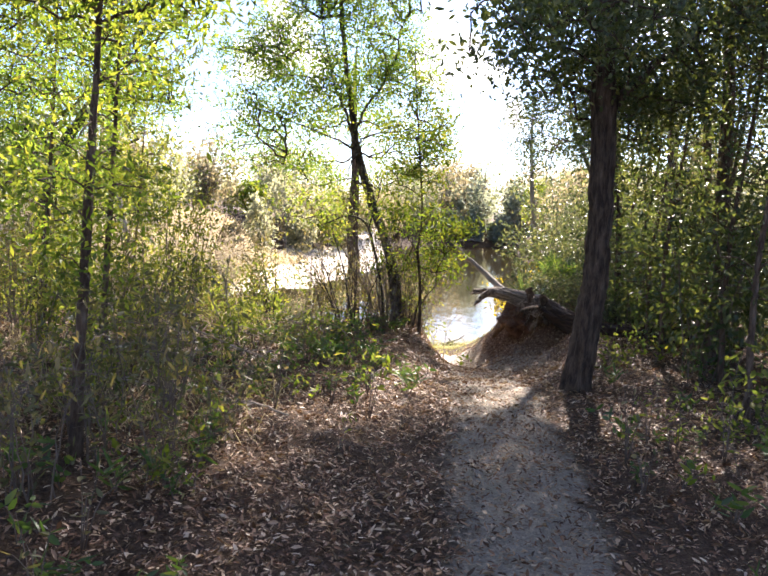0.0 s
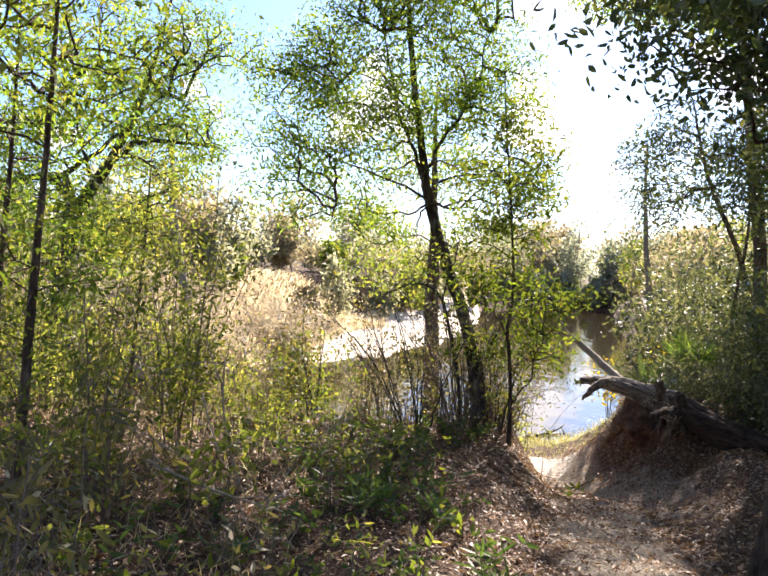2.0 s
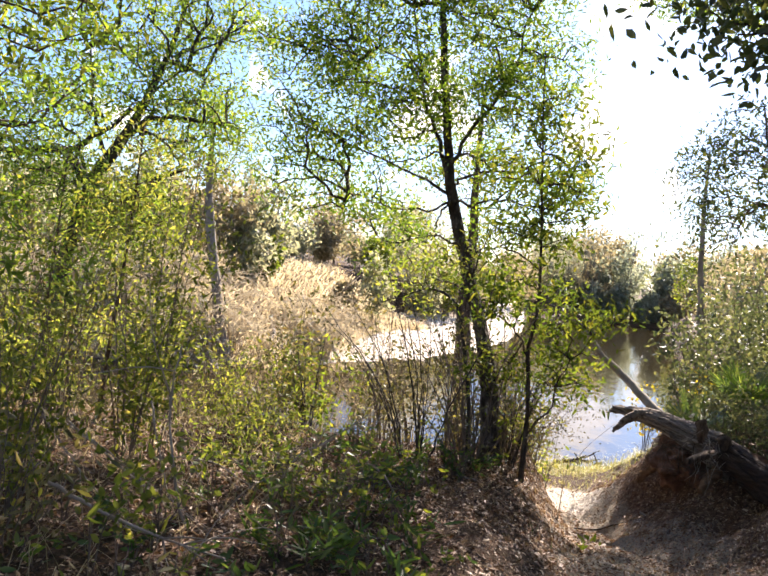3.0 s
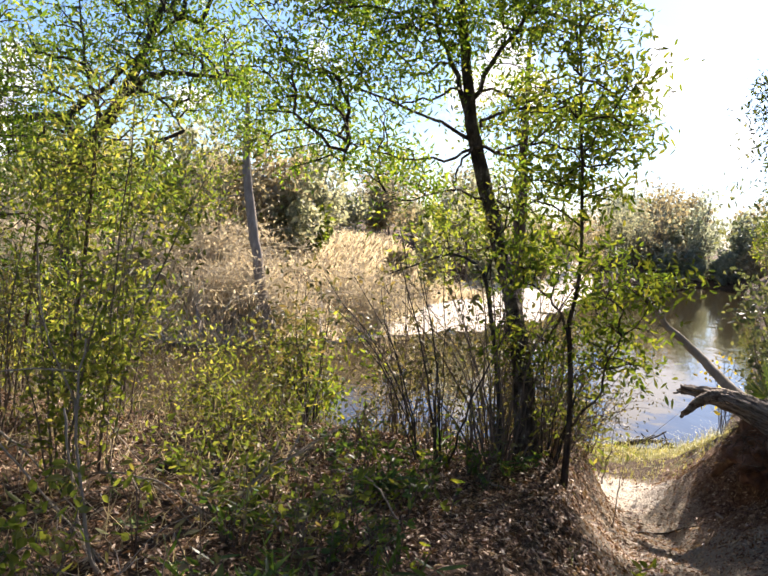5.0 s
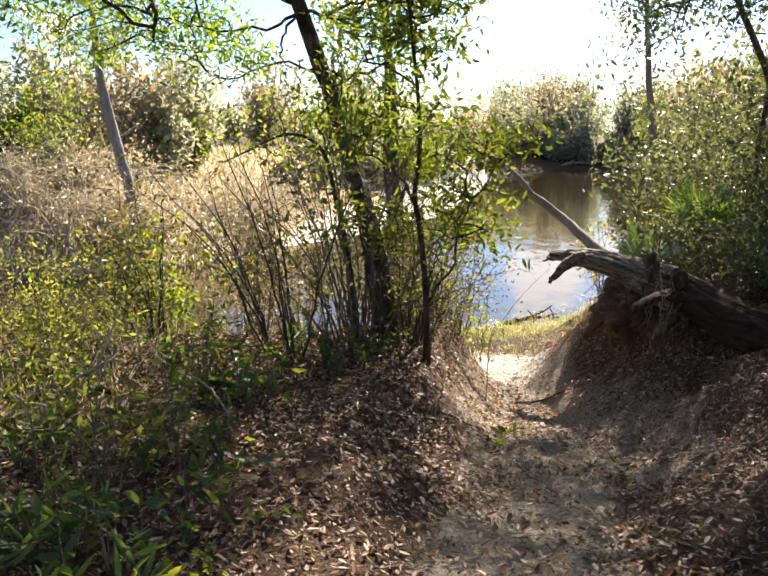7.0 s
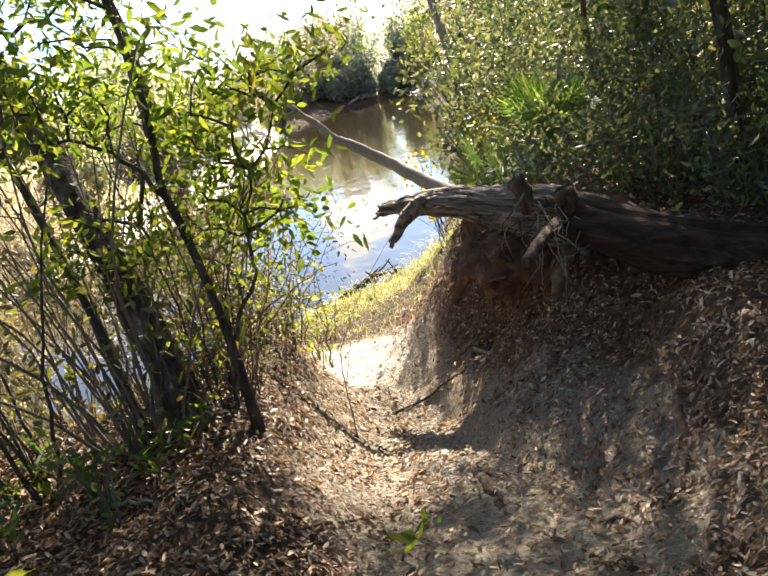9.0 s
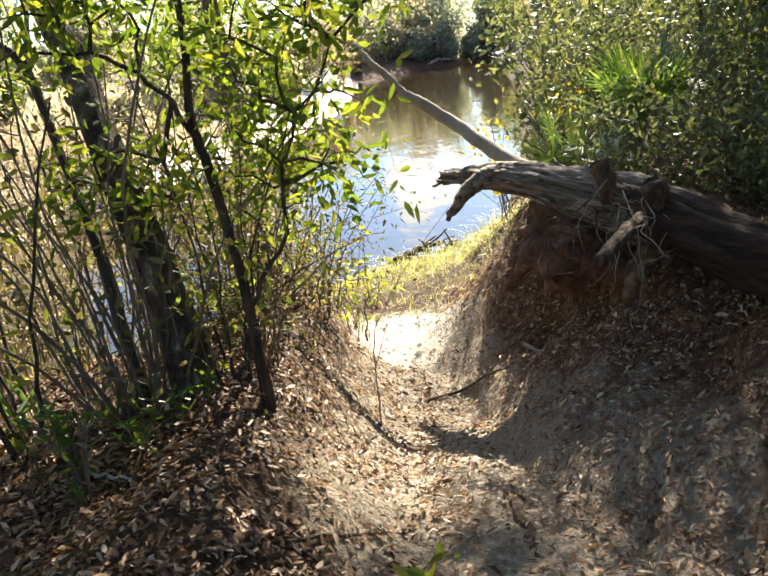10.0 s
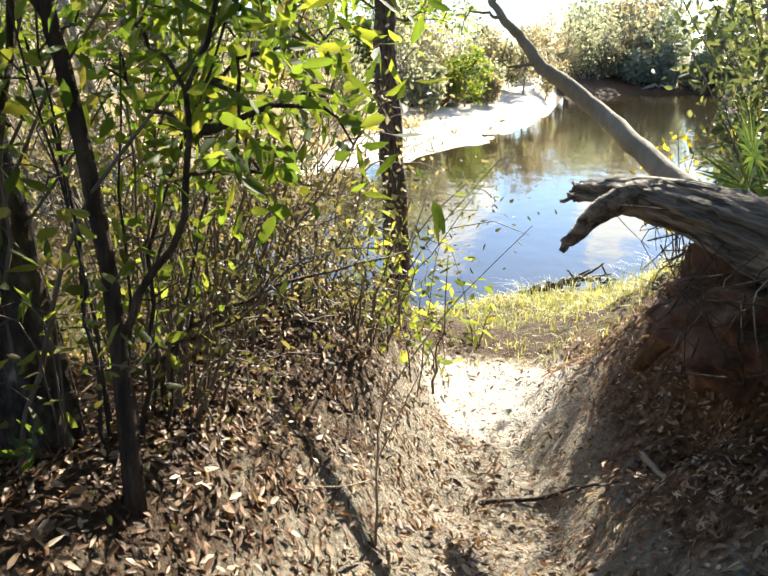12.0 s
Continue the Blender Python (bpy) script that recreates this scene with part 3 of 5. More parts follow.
tree("leaning_tree", "slender leaning tree with green leaves on the river bank", "tree",
     [(0.27, 10.64, -0.16), (0.19, 10.66, 0.44), (0.1, 10.72, 0.81), (-0.05, 11.0, 1.22), (-0.14, 11.15, 1.43), (-0.24, 11.25, 1.67), (-0.40, 11.25, 2.1), (-0.50, 11.15, 2.45), (-0.58, 11.1, 2.9), (-0.68, 11.1, 3.4), (-0.80, 11.1, 4.2), (-0.86, 11.1, 5.0)],
     [0.074, 0.068, 0.063, 0.06, 0.057, 0.052, 0.044, 0.036, 0.026, 0.012],
     [((-0.75, 11.0, 3.75), (1.3, 0.9, 0.9)), ((0.1, 11.0, 3.25), (0.6, 0.6, 0.5)), ((-1.8, 10.8, 3.15), (0.75, 0.8, 0.75)), ((-0.95, 11.0, 2.95), (0.7, 0.6, 0.4)), ((-0.6, 11.0, 4.8), (1.2, 1.0, 0.6)),
      ((-1.6, 10.9, 2.3), (0.85, 0.6, 0.45)), ((0.55, 11.0, 2.4), (0.35, 0.5, 0.35)), ((-0.05, 11.5, 2.5), (0.45, 0.35, 0.35)), ((-1.0, 11.0, 1.95), (0.5, 0.5, 0.35)), ((0.1, 11.6, 1.95), (0.4, 0.3, 0.4))],
     900, 40, clump_size=0.18, leaf=(0.055, 0.0165), leaf_mat=LEAF_GREEN, bark=BARK_PATCHY, twig_mat=BARK_BROWN, seed=5, fine=True, start=0.5, sides=16, steps=44, ridge=0.16, r_twig=0.003, lumps=0.10,
     limbs=[([(-0.47, 11.2, 2.36), (-0.33, 11.1, 2.47), (0.13, 11.0, 2.56), (0.48, 11.0, 2.72)], 0.018, 0.006), ([(-0.46, 11.2, 2.28), (-0.68, 11.1, 2.36), (-0.9, 11.0, 2.44), (-1.45, 10.9, 2.62), (-1.9, 10.8, 2.75)], 0.017, 0.006),
            ([(-0.45, 11.2, 2.22), (-0.62, 11.0, 2.12), (-0.95, 10.9, 2.08), (-1.4, 10.85, 2.15)], 0.014, 0.005), ([(-0.52, 11.13, 2.55), (-0.40, 11.05, 2.78), (-0.18, 11.0, 3.17), (0.0, 10.9, 3.6), (0.08, 10.85, 4.0)], 0.024, 0.007),
            ([(-0.49, 11.15, 2.4), (-0.66, 11.1, 2.8), (-0.87, 11.0, 3.3), (-1.05, 11.0, 4.0)], 0.026, 0.008), ([(-0.44, 11.2, 2.25), (-0.53, 11.05, 2.08), (-0.55, 11.0, 1.85)], 0.013, 0.005),
            ([(-0.62, 11.1, 3.1), (-1.0, 11.0, 3.45), (-1.5, 10.9, 3.6)], 0.014, 0.005), ([(-0.27, 11.28, 1.75), (-0.52, 11.1, 1.88), (-0.92, 11.0, 1.75), (-1.1, 11.0, 1.8)], 0.011, 0.004)])

tree("thin_stem_tree", "thin dark stem arching over beside the leaning tree", "tree",
     [(0.08, 10.55, g(0.08, 10.55)), (0.0, 10.65, 0.45), (-0.12, 10.8, 0.9), (-0.25, 10.95, 1.25), (-0.5, 11.0, 1.36), (-0.80, 11.0, 1.24), (-1.0, 11.0, 1.15)],
     [0.020, 0.019, 0.018, 0.015, 0.011, 0.008, 0.004],
     [((-0.75, 11.0, 1.35), (0.45, 0.35, 0.3)), ((-0.25, 11.0, 1.7), (0.3, 0.3, 0.35))], 46, 9, clump_size=0.14, leaf=(0.055, 0.02), leaf_mat=LEAF_MIXED, bark=BARK_DARK, seed=9, fine=True, start=0.4, sides=8, ridge=0.05, r_twig=0.0022,
     limbs=[([(-0.22, 10.92, 1.18), (-0.17, 11.0, 1.45), (-0.1, 11.0, 1.75), (-0.2, 11.0, 2.0)], 0.011, 0.004)])

tree("sapling", "thin upright sapling with bright green leaves", "tree",
     [(0.56, 10.53, -0.15), (0.54, 10.55, 0.32), (0.49, 10.55, 0.77), (0.46, 10.55, 0.97), (0.49, 10.55, 1.37), (0.42, 10.55, 2.07), (0.29, 10.55, 3.07), (0.24, 10.55, 3.57)],
     [0.021, 0.019, 0.017, 0.013, 0.009, 0.005],
     [((0.61, 10.55, 1.32), (0.36, 0.45, 0.3)), ((0.37, 10.55, 2.47), (0.5, 0.5, 0.9)), ((0.99, 10.65, 1.32), (0.3, 0.4, 0.22)), ((0.14, 10.45, 1.52), (0.35, 0.35, 0.4)), ((0.19, 10.45, 0.72), (0.25, 0.3, 0.3)), ((0.86, 10.65, 0.88), (0.30, 0.35, 0.33)), ((0.62, 10.85, 0.8), (0.3, 0.3, 0.35))],
     250, 21, clump_size=0.16, leaf=(0.066, 0.021), leaf_mat=LEAF_YELLOW, bark=BARK_BROWN, seed=8, fine=True, start=0.3, sides=8, ridge=0.05, r_twig=0.0025,
     limbs=[([(0.47, 10.55, 0.89), (0.32, 10.55, 1.12), (0.11, 10.5, 1.23), (-0.21, 10.45, 1.24)], 0.010, 0.004), ([(0.54, 10.55, 0.22), (0.71, 10.55, 0.47), (0.79, 10.55, 0.82), (0.99, 10.6, 1.17)], 0.010, 0.004)])

tree("arching_tree", "spreading tree with arching limbs and small leaves", "tree",
     [(-5.85, 13.3, g(-5.85, 13.3)), (-5.8, 13.3, 0.3), (-5.68, 13.3, 1.2), (-5.5, 13.3, 1.98), (-5.2, 13.3, 2.5), (-5.0, 13.3, 2.85), (-4.8, 13.3, 3.3), (-4.5, 13.3, 4.2), (-4.3, 13.3, 5.2)],
     [0.12, 0.115, 0.10, 0.09, 0.08, 0.065, 0.05, 0.03, 0.012],
     [((-5.0, 13.2, 3.3), (1.6, 1.0, 0.8)), ((-6.4, 13.2, 2.7), (1.1, 1.0, 0.9)), ((-3.9, 13.0, 3.1), (0.7, 0.8, 0.6)), ((-5.2, 13.0, 1.8), (1.2, 0.8, 0.5)), ((-4.6, 13.2, 4.3), (1.7, 1.1, 0.7))],
     520, 40, clump_size=0.26, leaf=(0.072, 0.023), leaf_mat=LEAF_GREEN, bark=BARK_DARK, seed=21, start=0.4, sides=12, ridge=0.1, r_twig=0.005,
     limbs=[([(-5.5, 13.3, 1.98), (-5.9, 13.3, 2.4), (-6.45, 13.2, 2.35), (-7.2, 13.1, 2.3)], 0.07, 0.025), ([(-5.1, 13.3, 2.7), (-4.7, 13.2, 2.95), (-4.2, 13.1, 3.0), (-3.6, 13.0, 2.95)], 0.052, 0.015),
            ([(-5.9, 13.3, 2.4), (-5.5, 13.2, 2.6), (-5.12, 13.2, 2.9), (-4.3, 13.1, 3.6)], 0.048, 0.015), ([(-5.0, 13.3, 2.85), (-4.5, 13.2, 2.7), (-4.1, 13.1, 2.35)], 0.025, 0.008), ([(-5.3, 13.3, 2.35), (-5.5, 13.2, 3.0), (-5.6, 13.1, 3.8)], 0.03, 0.01)])

tree("overhanging_tree", "evergreen tree leaning over the river bank", "tree",
     [(4.5, 14.9, g(4.5, 14.9)), (4.4, 14.9, 0.9), (4.0, 14.7, 2.0), (3.4, 14.5, 3.1), (3.1, 14.5, 4.2)], [0.05, 0.045, 0.04, 0.03, 0.012],
     [((3.0, 14.5, 3.25), (0.85, 0.95, 1.0)), ((4.1, 14.7, 3.3), (0.6, 0.6, 0.7)), ((2.75, 14.4, 2.5), (0.35, 0.5, 0.5))], 150, 28, clump_size=0.2, leaf=(0.08, 0.028), leaf_mat=LEAF_DARK, bark=BARK, seed=23, start=0.35, sides=12)

tree("bank_tree", "slim dark evergreen tree above the fallen trunk", "tree",
     [(3.45, 11.3, g(3.45, 11.3)), (3.4, 11.3, 1.2), (3.25, 11.35, 2.4), (3.1, 11.4, 3.8)], [0.05, 0.042, 0.03, 0.010],
     [((3.1, 11.4, 2.9), (0.6, 0.6, 0.9))], 110, 34, clump_size=0.2, leaf=(0.065, 0.026), leaf_mat=LEAF_DARK, bark=BARK_BROWN, seed=29, start=0.45, sides=12)

# added tree: its high crown stays out of view and shades the gully
tree("tall_tree", "tall tree added for shade, its high crown out of view", "tree",
     [(4.7, 15.6, g(4.7, 15.6)), (4.65, 15.6, 1.5), (4.5, 15.7, 3.2), (4.2, 15.9, 5.2), (3.9, 16.2, 7.0), (3.7, 16.4, 9.0)], [0.13, 0.115, 0.10, 0.08, 0.06, 0.02],
     [((3.5, 15.6, 8.6), (1.9, 2.4, 0.9)), ((2.9, 18.8, 7.3), (1.5, 1.7, 0.7)), ((4.4, 18.4, 8.0), (1.2, 1.6, 0.7)), ((4.8, 20.0, 7.3), (1.2, 1.3, 0.8)), ((4.2, 17.6, 6.6), (0.9, 0.8, 0.6))], 360, 38, clump_size=0.25, leaf=(0.09, 0.036), leaf_mat=LEAF_GREEN, bark=BARK, seed=24, start=0.6, sides=14, r_twig=0.005,
     limbs=[([(4.1, 16.0, 5.8), (3.6, 17.2, 6.6), (3.0, 18.6, 7.2)], 0.05, 0.015), ([(3.95, 16.1, 6.8), (4.2, 17.2, 7.5), (4.4, 18.4, 7.9)], 0.045, 0.015)])

tree("bare_tree", "thin grey tree with a nearly bare stem by the water", "tree",
     [(3.85, 18.2, g(3.85, 18.2)), (3.72, 18.15, 0.2), (3.55, 18.15, 1.2), (3.35, 18.1, 2.6), (3.25, 18.1, 4.2)], [0.075, 0.07, 0.06, 0.045, 0.015],
     [((3.3, 18.1, 3.6), (0.8, 0.7, 0.8))], 40, 12, clump_size=0.25, leaf=(0.08, 0.03), leaf_mat=LEAF_WOOD, bark=BARK_PALE, seed=26, start=0.5, sides=10)

# young trees of the thicket on the other side of the path
for k, (x, y, lean, h, half, mat, n) in enumerate([
        (-2.5, 6.9, 0.1, 4.0, (1.0, 0.9, 1.1), LEAF_YELLOW, 105), (-1.75, 4.3, 0.1, 4.2, (0.85, 0.8, 1.2), LEAF_YELLOW, 210), 
        (-3.7, 8.5, 0.1, 4.2, (1.0, 1.0, 1.4), LEAF_GREEN, 100), (-3.2, 5.6, 0.0, 4.2, (1.0, 0.9, 1.3), LEAF_YELLOW, 170), (-4.6, 7.2, 0.2, 4.6, (1.2, 1.1, 1.6), LEAF_MIXED, 120),
        (-5.4, 9.4, 0.1, 4.5, (1.1, 1.1, 1.6), LEAF_GREEN, 140), (-3.2, 10.0, 0.1, 2.6, (0.5, 0.5, 0.8), LEAF_MIXED, 50), (-4.9, 11.6, 0.1, 3.2, (1.0, 0.9, 1.2), LEAF_GREEN, 100), (-6.6, 11.5, 0.3, 4.6, (1.3, 1.2, 1.7), LEAF_GREEN, 150)]):
    z = g(x, y)
    tree("young_tree", "slender young tree with sunlit green leaves in the thicket" if mat is LEAF_YELLOW else "slender young tree with deep green leaves in the thicket", "tree",
         [(x, y, z), (x + 0.03, y, z + h * 0.3), (x + lean * 0.5, y + 0.05, z + h * 0.6), (x + lean, y, z + h)], [0.033 * h / 4, 0.027 * h / 4, 0.016, 0.005],
         [((x + lean * 0.7, y, z + h - half[2] * 0.75), half), ((x, y, z + h * 0.36), (half[0] * 0.55, half[1] * 0.55, h * 0.13))], int(n * 1.1), 38, clump_size=0.21, leaf=(0.064, 0.021),
         leaf_mat=mat, bark=BARK, seed=40 + k, group="young trees of the thicket", start=0.25, sides=8, ridge=0.05, r_twig=0.003)

# the dark wood on the landward side; nearer trees have its shade put into darker leaves
for k, (x, y, h, half, n) in enumerate([
        (3.5, 8.4, 6.0, (1.2, 1.2, 2.0), 200), (4.8, 9.2, 6.5, (1.5, 1.4, 2.3), 220), (4.5, 11.2, 5.2, (1.0, 1.0, 1.6), 120), (4.9, 13.6, 4.8, (1.0, 1.0, 1.6), 110),
        (5.8, 12.0, 6.0, (1.6, 1.5, 2.4), 220), (6.3, 9.8, 6.5, (1.6, 1.5, 2.6), 220), (3.9, 6.6, 6.0, (1.3, 1.2, 2.2), 200), (5.6, 15.2, 4.4, (1.4, 1.3, 1.7), 190), (7.8, 13.5, 6.0, (1.8, 1.8, 2.5), 220), (5.2, 7.2, 6.5, (1.5, 1.5, 2.6), 200)]):
    z = g(x, y)
    tree("woodland_tree", "evergreen woodland tree with drooping leafy branches", "tree",
         [(x, y, z), (x + 0.05, y, z + h * 0.35), (x - 0.05, y + 0.1, z + h * 0.7), (x, y, z + h)], [0.09, 0.075, 0.05, 0.015],
         [((x, y, z + h * 0.62), half), ((x - 0.2, y, z + h * 0.22), (half[0] * 0.8, half[1] * 0.8, h * 0.2))], int(n * (0.9 if y < 10 else 0.65)), 32, clump_size=0.26, leaf=(0.08, 0.03),
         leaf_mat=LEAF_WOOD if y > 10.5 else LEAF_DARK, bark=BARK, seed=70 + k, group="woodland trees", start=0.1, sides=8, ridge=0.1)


# ---- shrubs ----
def shrub(name, label, stems, tall, wide, clumps, per_clump, leaf, mat, seed, at, lean=(0, 0), clump_size=0.13, r0=0.008, wood=None, sub="stem", low=0.35):
    """A shrub of several stems that fan out from one foot, each stem a part, with leaves towards the ends."""
    r = np.random.default_rng(seed)
    root = thing(name, label, "shrub", at)
    tips = []
    for k in range(stems):
        a = r.uniform(0, 6.28)
        base = np.array((math.cos(a), math.sin(a), 0)) * r.uniform(0, 0.10) * (1 + wide)
        out = np.array((math.cos(a), math.sin(a), 0)) * r.uniform(0.15, 1) * wide + np.array((*lean, 0)) * r.uniform(0.4, 1.2)
        hh = tall * r.uniform(0.55, 1.0)
        mid = base + out * 0.42 + np.array((0, 0, hh * 0.55)) + r.normal(size=3) * 0.03
        tip = base + out + np.array((0, 0, hh))
        p = smooth_path([base - np.array((0, 0, 0.06)), base + out * 0.15 + np.array((0, 0, hh * 0.22)), mid, tip], 10)
        p[1:] += r.normal(size=(9, 3)) * 0.008
        rr = r0 * r.uniform(0.7, 1.3)
        part(sub, mesh_np(sub, *tube(p, np.linspace(rr, rr * 0.3, 10), 5, seed=k), material=wood or TWIG, smooth=True), root)
        tips.append(p)
    if clumps:
        sk = Skeleton(np.vstack([t[4:] for t in tips]), r)
        c = []
        for k in range(clumps):
            t = tips[r.integers(len(tips))]
            q = t[min(9, int(10 * r.uniform(low, 1.0)))]
            c.append(q + r.normal(size=3) * np.array((1, 1, 0.7)) * wide * 0.22)
        c = np.array(c)
        sk.grow(c, start=0.0, steps=2)
        w = sk.wood(0.0016, cap=0.005, sides=3)
        tagged(part("branchwork", mesh_np("branchwork", *w, material=wood or TWIG), root), kind="stuff")
        idx = np.repeat(np.arange(len(c)), r.poisson(per_clump, len(c)))
        pts = c[idx] + r.normal(size=(len(idx), 3)) * clump_size * 0.6
        tagged(part("foliage", mesh_np("foliage", *leaves(pts, *leaf, up=0.05, r=r, fine=True), material=mat), root), kind="stuff")
    return root


def scatter(protos, spots, group, seed, lo=0.75, hi=1.25):
    """Copies of the first shrubs at other spots, turned and sized by chance."""
    r = np.random.default_rng(seed)
    for k, (x, y) in enumerate(spots):
        p = protos[k % len(protos)]
        s = r.uniform(lo, hi)
        c = copy_thing(p, pose(x, y, g(x, y), r.uniform(-5, 5), r.uniform(-5, 5), r.uniform(0, 360)))
        c.scale = (s, s, s * r.uniform(0.9, 1.15))
        c["group"] = group
        if k < len(protos):
            p["group"] = group


# many-stemmed shrub at the foot of the leaning tree
shrub("stem_thicket", "many-stemmed twiggy shrub at the foot of the leaning tree", 26, 1.7, 0.85, 66, 7, (0.05, 0.02), LEAF_OLIVE, 3, (0.05, 10.55, g(0.05, 10.55)), lean=(-0.25, -0.05), r0=0.009, wood=TWIG, low=0.3)
shrub("stem_thicket", "twiggy shrub with thin leaning stems on the bank edge", 12, 1.5, 0.7, 40, 7, (0.05, 0.022), LEAF_OLIVE, 4, (-0.35, 10.35, g(-0.35, 10.35)), lean=(-0.45, 0.0), r0=0.009, wood=BARK_DARK)
shrub("stem_thicket", "twiggy shrub with upright stems beside the leaning tree", 9, 1.5, 0.4, 36, 8, (0.055, 0.022), LEAF_MIXED, 6, (0.42, 10.75, g(0.42, 10.75)), r0=0.008, wood=BARK_DARK)
shrub("stem_thicket", "tall twiggy shrub with small leaves on the bank edge", 11, 1.3, 0.5, 60, 8, (0.05, 0.02), LEAF_OLIVE, 41, (-0.75, 10.95, g(-0.75, 10.95)), lean=(-0.2, 0.2), r0=0.008, wood=TWIG, low=0.4)
shrub("stem_thicket", "low thin shrub with olive leaves on the bank edge", 9, 1.25, 0.5, 80, 10, (0.052, 0.02), LEAF_OLIVE, 42, (-1.5, 10.75, g(-1.5, 10.75)), lean=(-0.2, 0.1), r0=0.009, wood=BARK_DARK, low=0.5)
for k, (x, y, hh, mat) in enumerate([(0.35, 11.45, 1.4, LEAF_OLIVE), (-0.1, 11.6, 1.7, LEAF_OLIVE), (-0.55, 11.5, 1.6, LEAF_TAN), (0.5, 12.0, 1.2, LEAF_TAN), (-1.0, 11.7, 1.7, LEAF_TAN), (0.1, 12.2, 1.3, LEAF_OLIVE), (0.45, 11.0, 1.0, LEAF_OLIVE), (0.68, 12.2, 0.9, LEAF_OLIVE), (0.3, 11.9, 1.2, LEAF_OLIVE)]):
    shrub("stem_thicket", "dry twiggy brush with a few leaves on the bank" if mat is LEAF_TAN else "thin twiggy shrub with small olive leaves on the bank", 18, hh * 0.9, 0.62, 170, 7, (0.028, 0.011), mat, 140 + k, (x, y, g(x, y)), r0=0.006, wood=TWIG, low=0.25)
shrub("bank_shrub", "small reddish-green shrub at the edge of the grass", 5, 0.9, 0.3, 16, 6, (0.07, 0.026), LEAF_MIXED, 9, (0.85, 12.6, g(0.85, 12.6)), r0=0.006)
shrub("bank_shrub", "leafy shrub leaning over the river bank", 8, 0.95, 0.45, 60, 14, (0.06, 0.026), LEAF_YELLOW, 10, (-1.55, 11.2, g(-1.55, 11.2)), r0=0.007)

for k, (x, y, hh) in enumerate([(-2.0, 10.3, 0.8), (-1.7, 9.8, 0.5), (-2.5, 10.6, 0.9), (-1.9, 10.9, 0.7)]):
    shrub("bank_shrub", "small leafy green shrub under the bank trees", 8, hh, 0.4, 60, 10, (0.045, 0.017), LEAF_MIXED, 540 + k, (x, y, g(x, y)), r0=0.005, low=0.2)
for k, (x, y, hh, mat) in enumerate([(-2.9, 11.4, 1.0, LEAF_OLIVE), (-3.4, 11.9, 1.0, LEAF_TAN), (-1.95, 11.5, 0.7, LEAF_MIXED), (-3.9, 12.6, 1.3, LEAF_OLIVE)]):
    shrub("bank_shrub", "straggling dry shrub on the lip of the river bank" if mat is LEAF_TAN else "straggling olive shrub on the lip of the river bank", 12, hh, 0.6, 90, 7, (0.036, 0.013), mat, 500 + k, (x, y, g(x, y)), r0=0.007, wood=TWIG, low=0.25)
for k, (x, y, hh, n) in enumerate([(0.92, 13.3, 0.75, 11), (0.75, 13.0, 0.9, 13), (1.0, 14.2, 0.5, 8), (0.5, 13.3, 0.8, 14)]):
    shrub("bank_shrub", "thin upright plant with yellow-green leaves by the grass", 3, hh, 0.16, n, 6, (0.075, 0.024), LEAF_MIXED, 160 + k, (x, y, g(x, y)), r0=0.005)

proto = [shrub("thicket_shrub", "leafy green shrub in the thicket by the path", 7, 1.5, 0.55, 60, 17, (0.054, 0.019), LEAF_MIXED, 31, (-2.2, 8.6, g(-2.2, 8.6))),
         shrub("thicket_shrub", "thin-stemmed shrub with olive leaves in the thicket", 9, 1.9, 0.5, 70, 15, (0.044, 0.016), LEAF_OLIVE, 32, (-3.1, 9.1, g(-3.1, 9.1))),
         shrub("thicket_shrub", "olive green leafy shrub in the thicket by the path", 8, 1.2, 0.6, 55, 17, (0.055, 0.02), LEAF_MIXED, 33, (-2.7, 7.7, g(-2.7, 7.7))),
         shrub("thicket_shrub", "tall bushy shrub with yellowing leaves", 8, 2.3, 0.6, 80, 16, (0.052, 0.018), LEAF_MIXED, 34, (-3.9, 9.6, g(-3.9, 9.6)))]
r = np.random.default_rng(12)
spots = []
while len(spots) < 27:
    x, y = r.uniform(-7.5, -1.7), r.uniform(5.2, 12.6)
    if x < 0.25 - 0.53 * (y - 4.35) and (y < 11.4 or x < -4.5):
        spots.append((x, y))
scatter(proto, spots, "thicket shrubs", 13)

weeds = [shrub("dry_weed", "tall dry tan weeds with withered leaves by the path", 9, 0.85, 0.35, 34, 6, (0.055, 0.017), LEAF_OLIVE, 45, (-1.55, 4.3, g(-1.55, 4.3)), r0=0.005, wood=TWIG, low=0.2),
         shrub("dry_weed", "leafy olive weeds mixed with dry stalks by the path", 9, 0.75, 0.35, 40, 7, (0.06, 0.018), LEAF_OLIVE, 46, (-1.9, 4.9, g(-1.9, 4.9)), r0=0.005, wood=TWIG, low=0.2)]
scatter(weeds, [(-1.35, 5.0), (-2.2, 4.1), (-1.75, 3.7), (-2.5, 4.8), (-1.6, 5.7), (-2.1, 6.0), (-1.9, 3.2), (-1.9, 6.8), (-2.6, 3.6), (-1.15, 3.9), (-1.35, 4.5), (-2.0, 2.5), (-2.3, 3.0), (-1.05, 4.8)], "dry weeds by the path", 47, 0.7, 1.15)

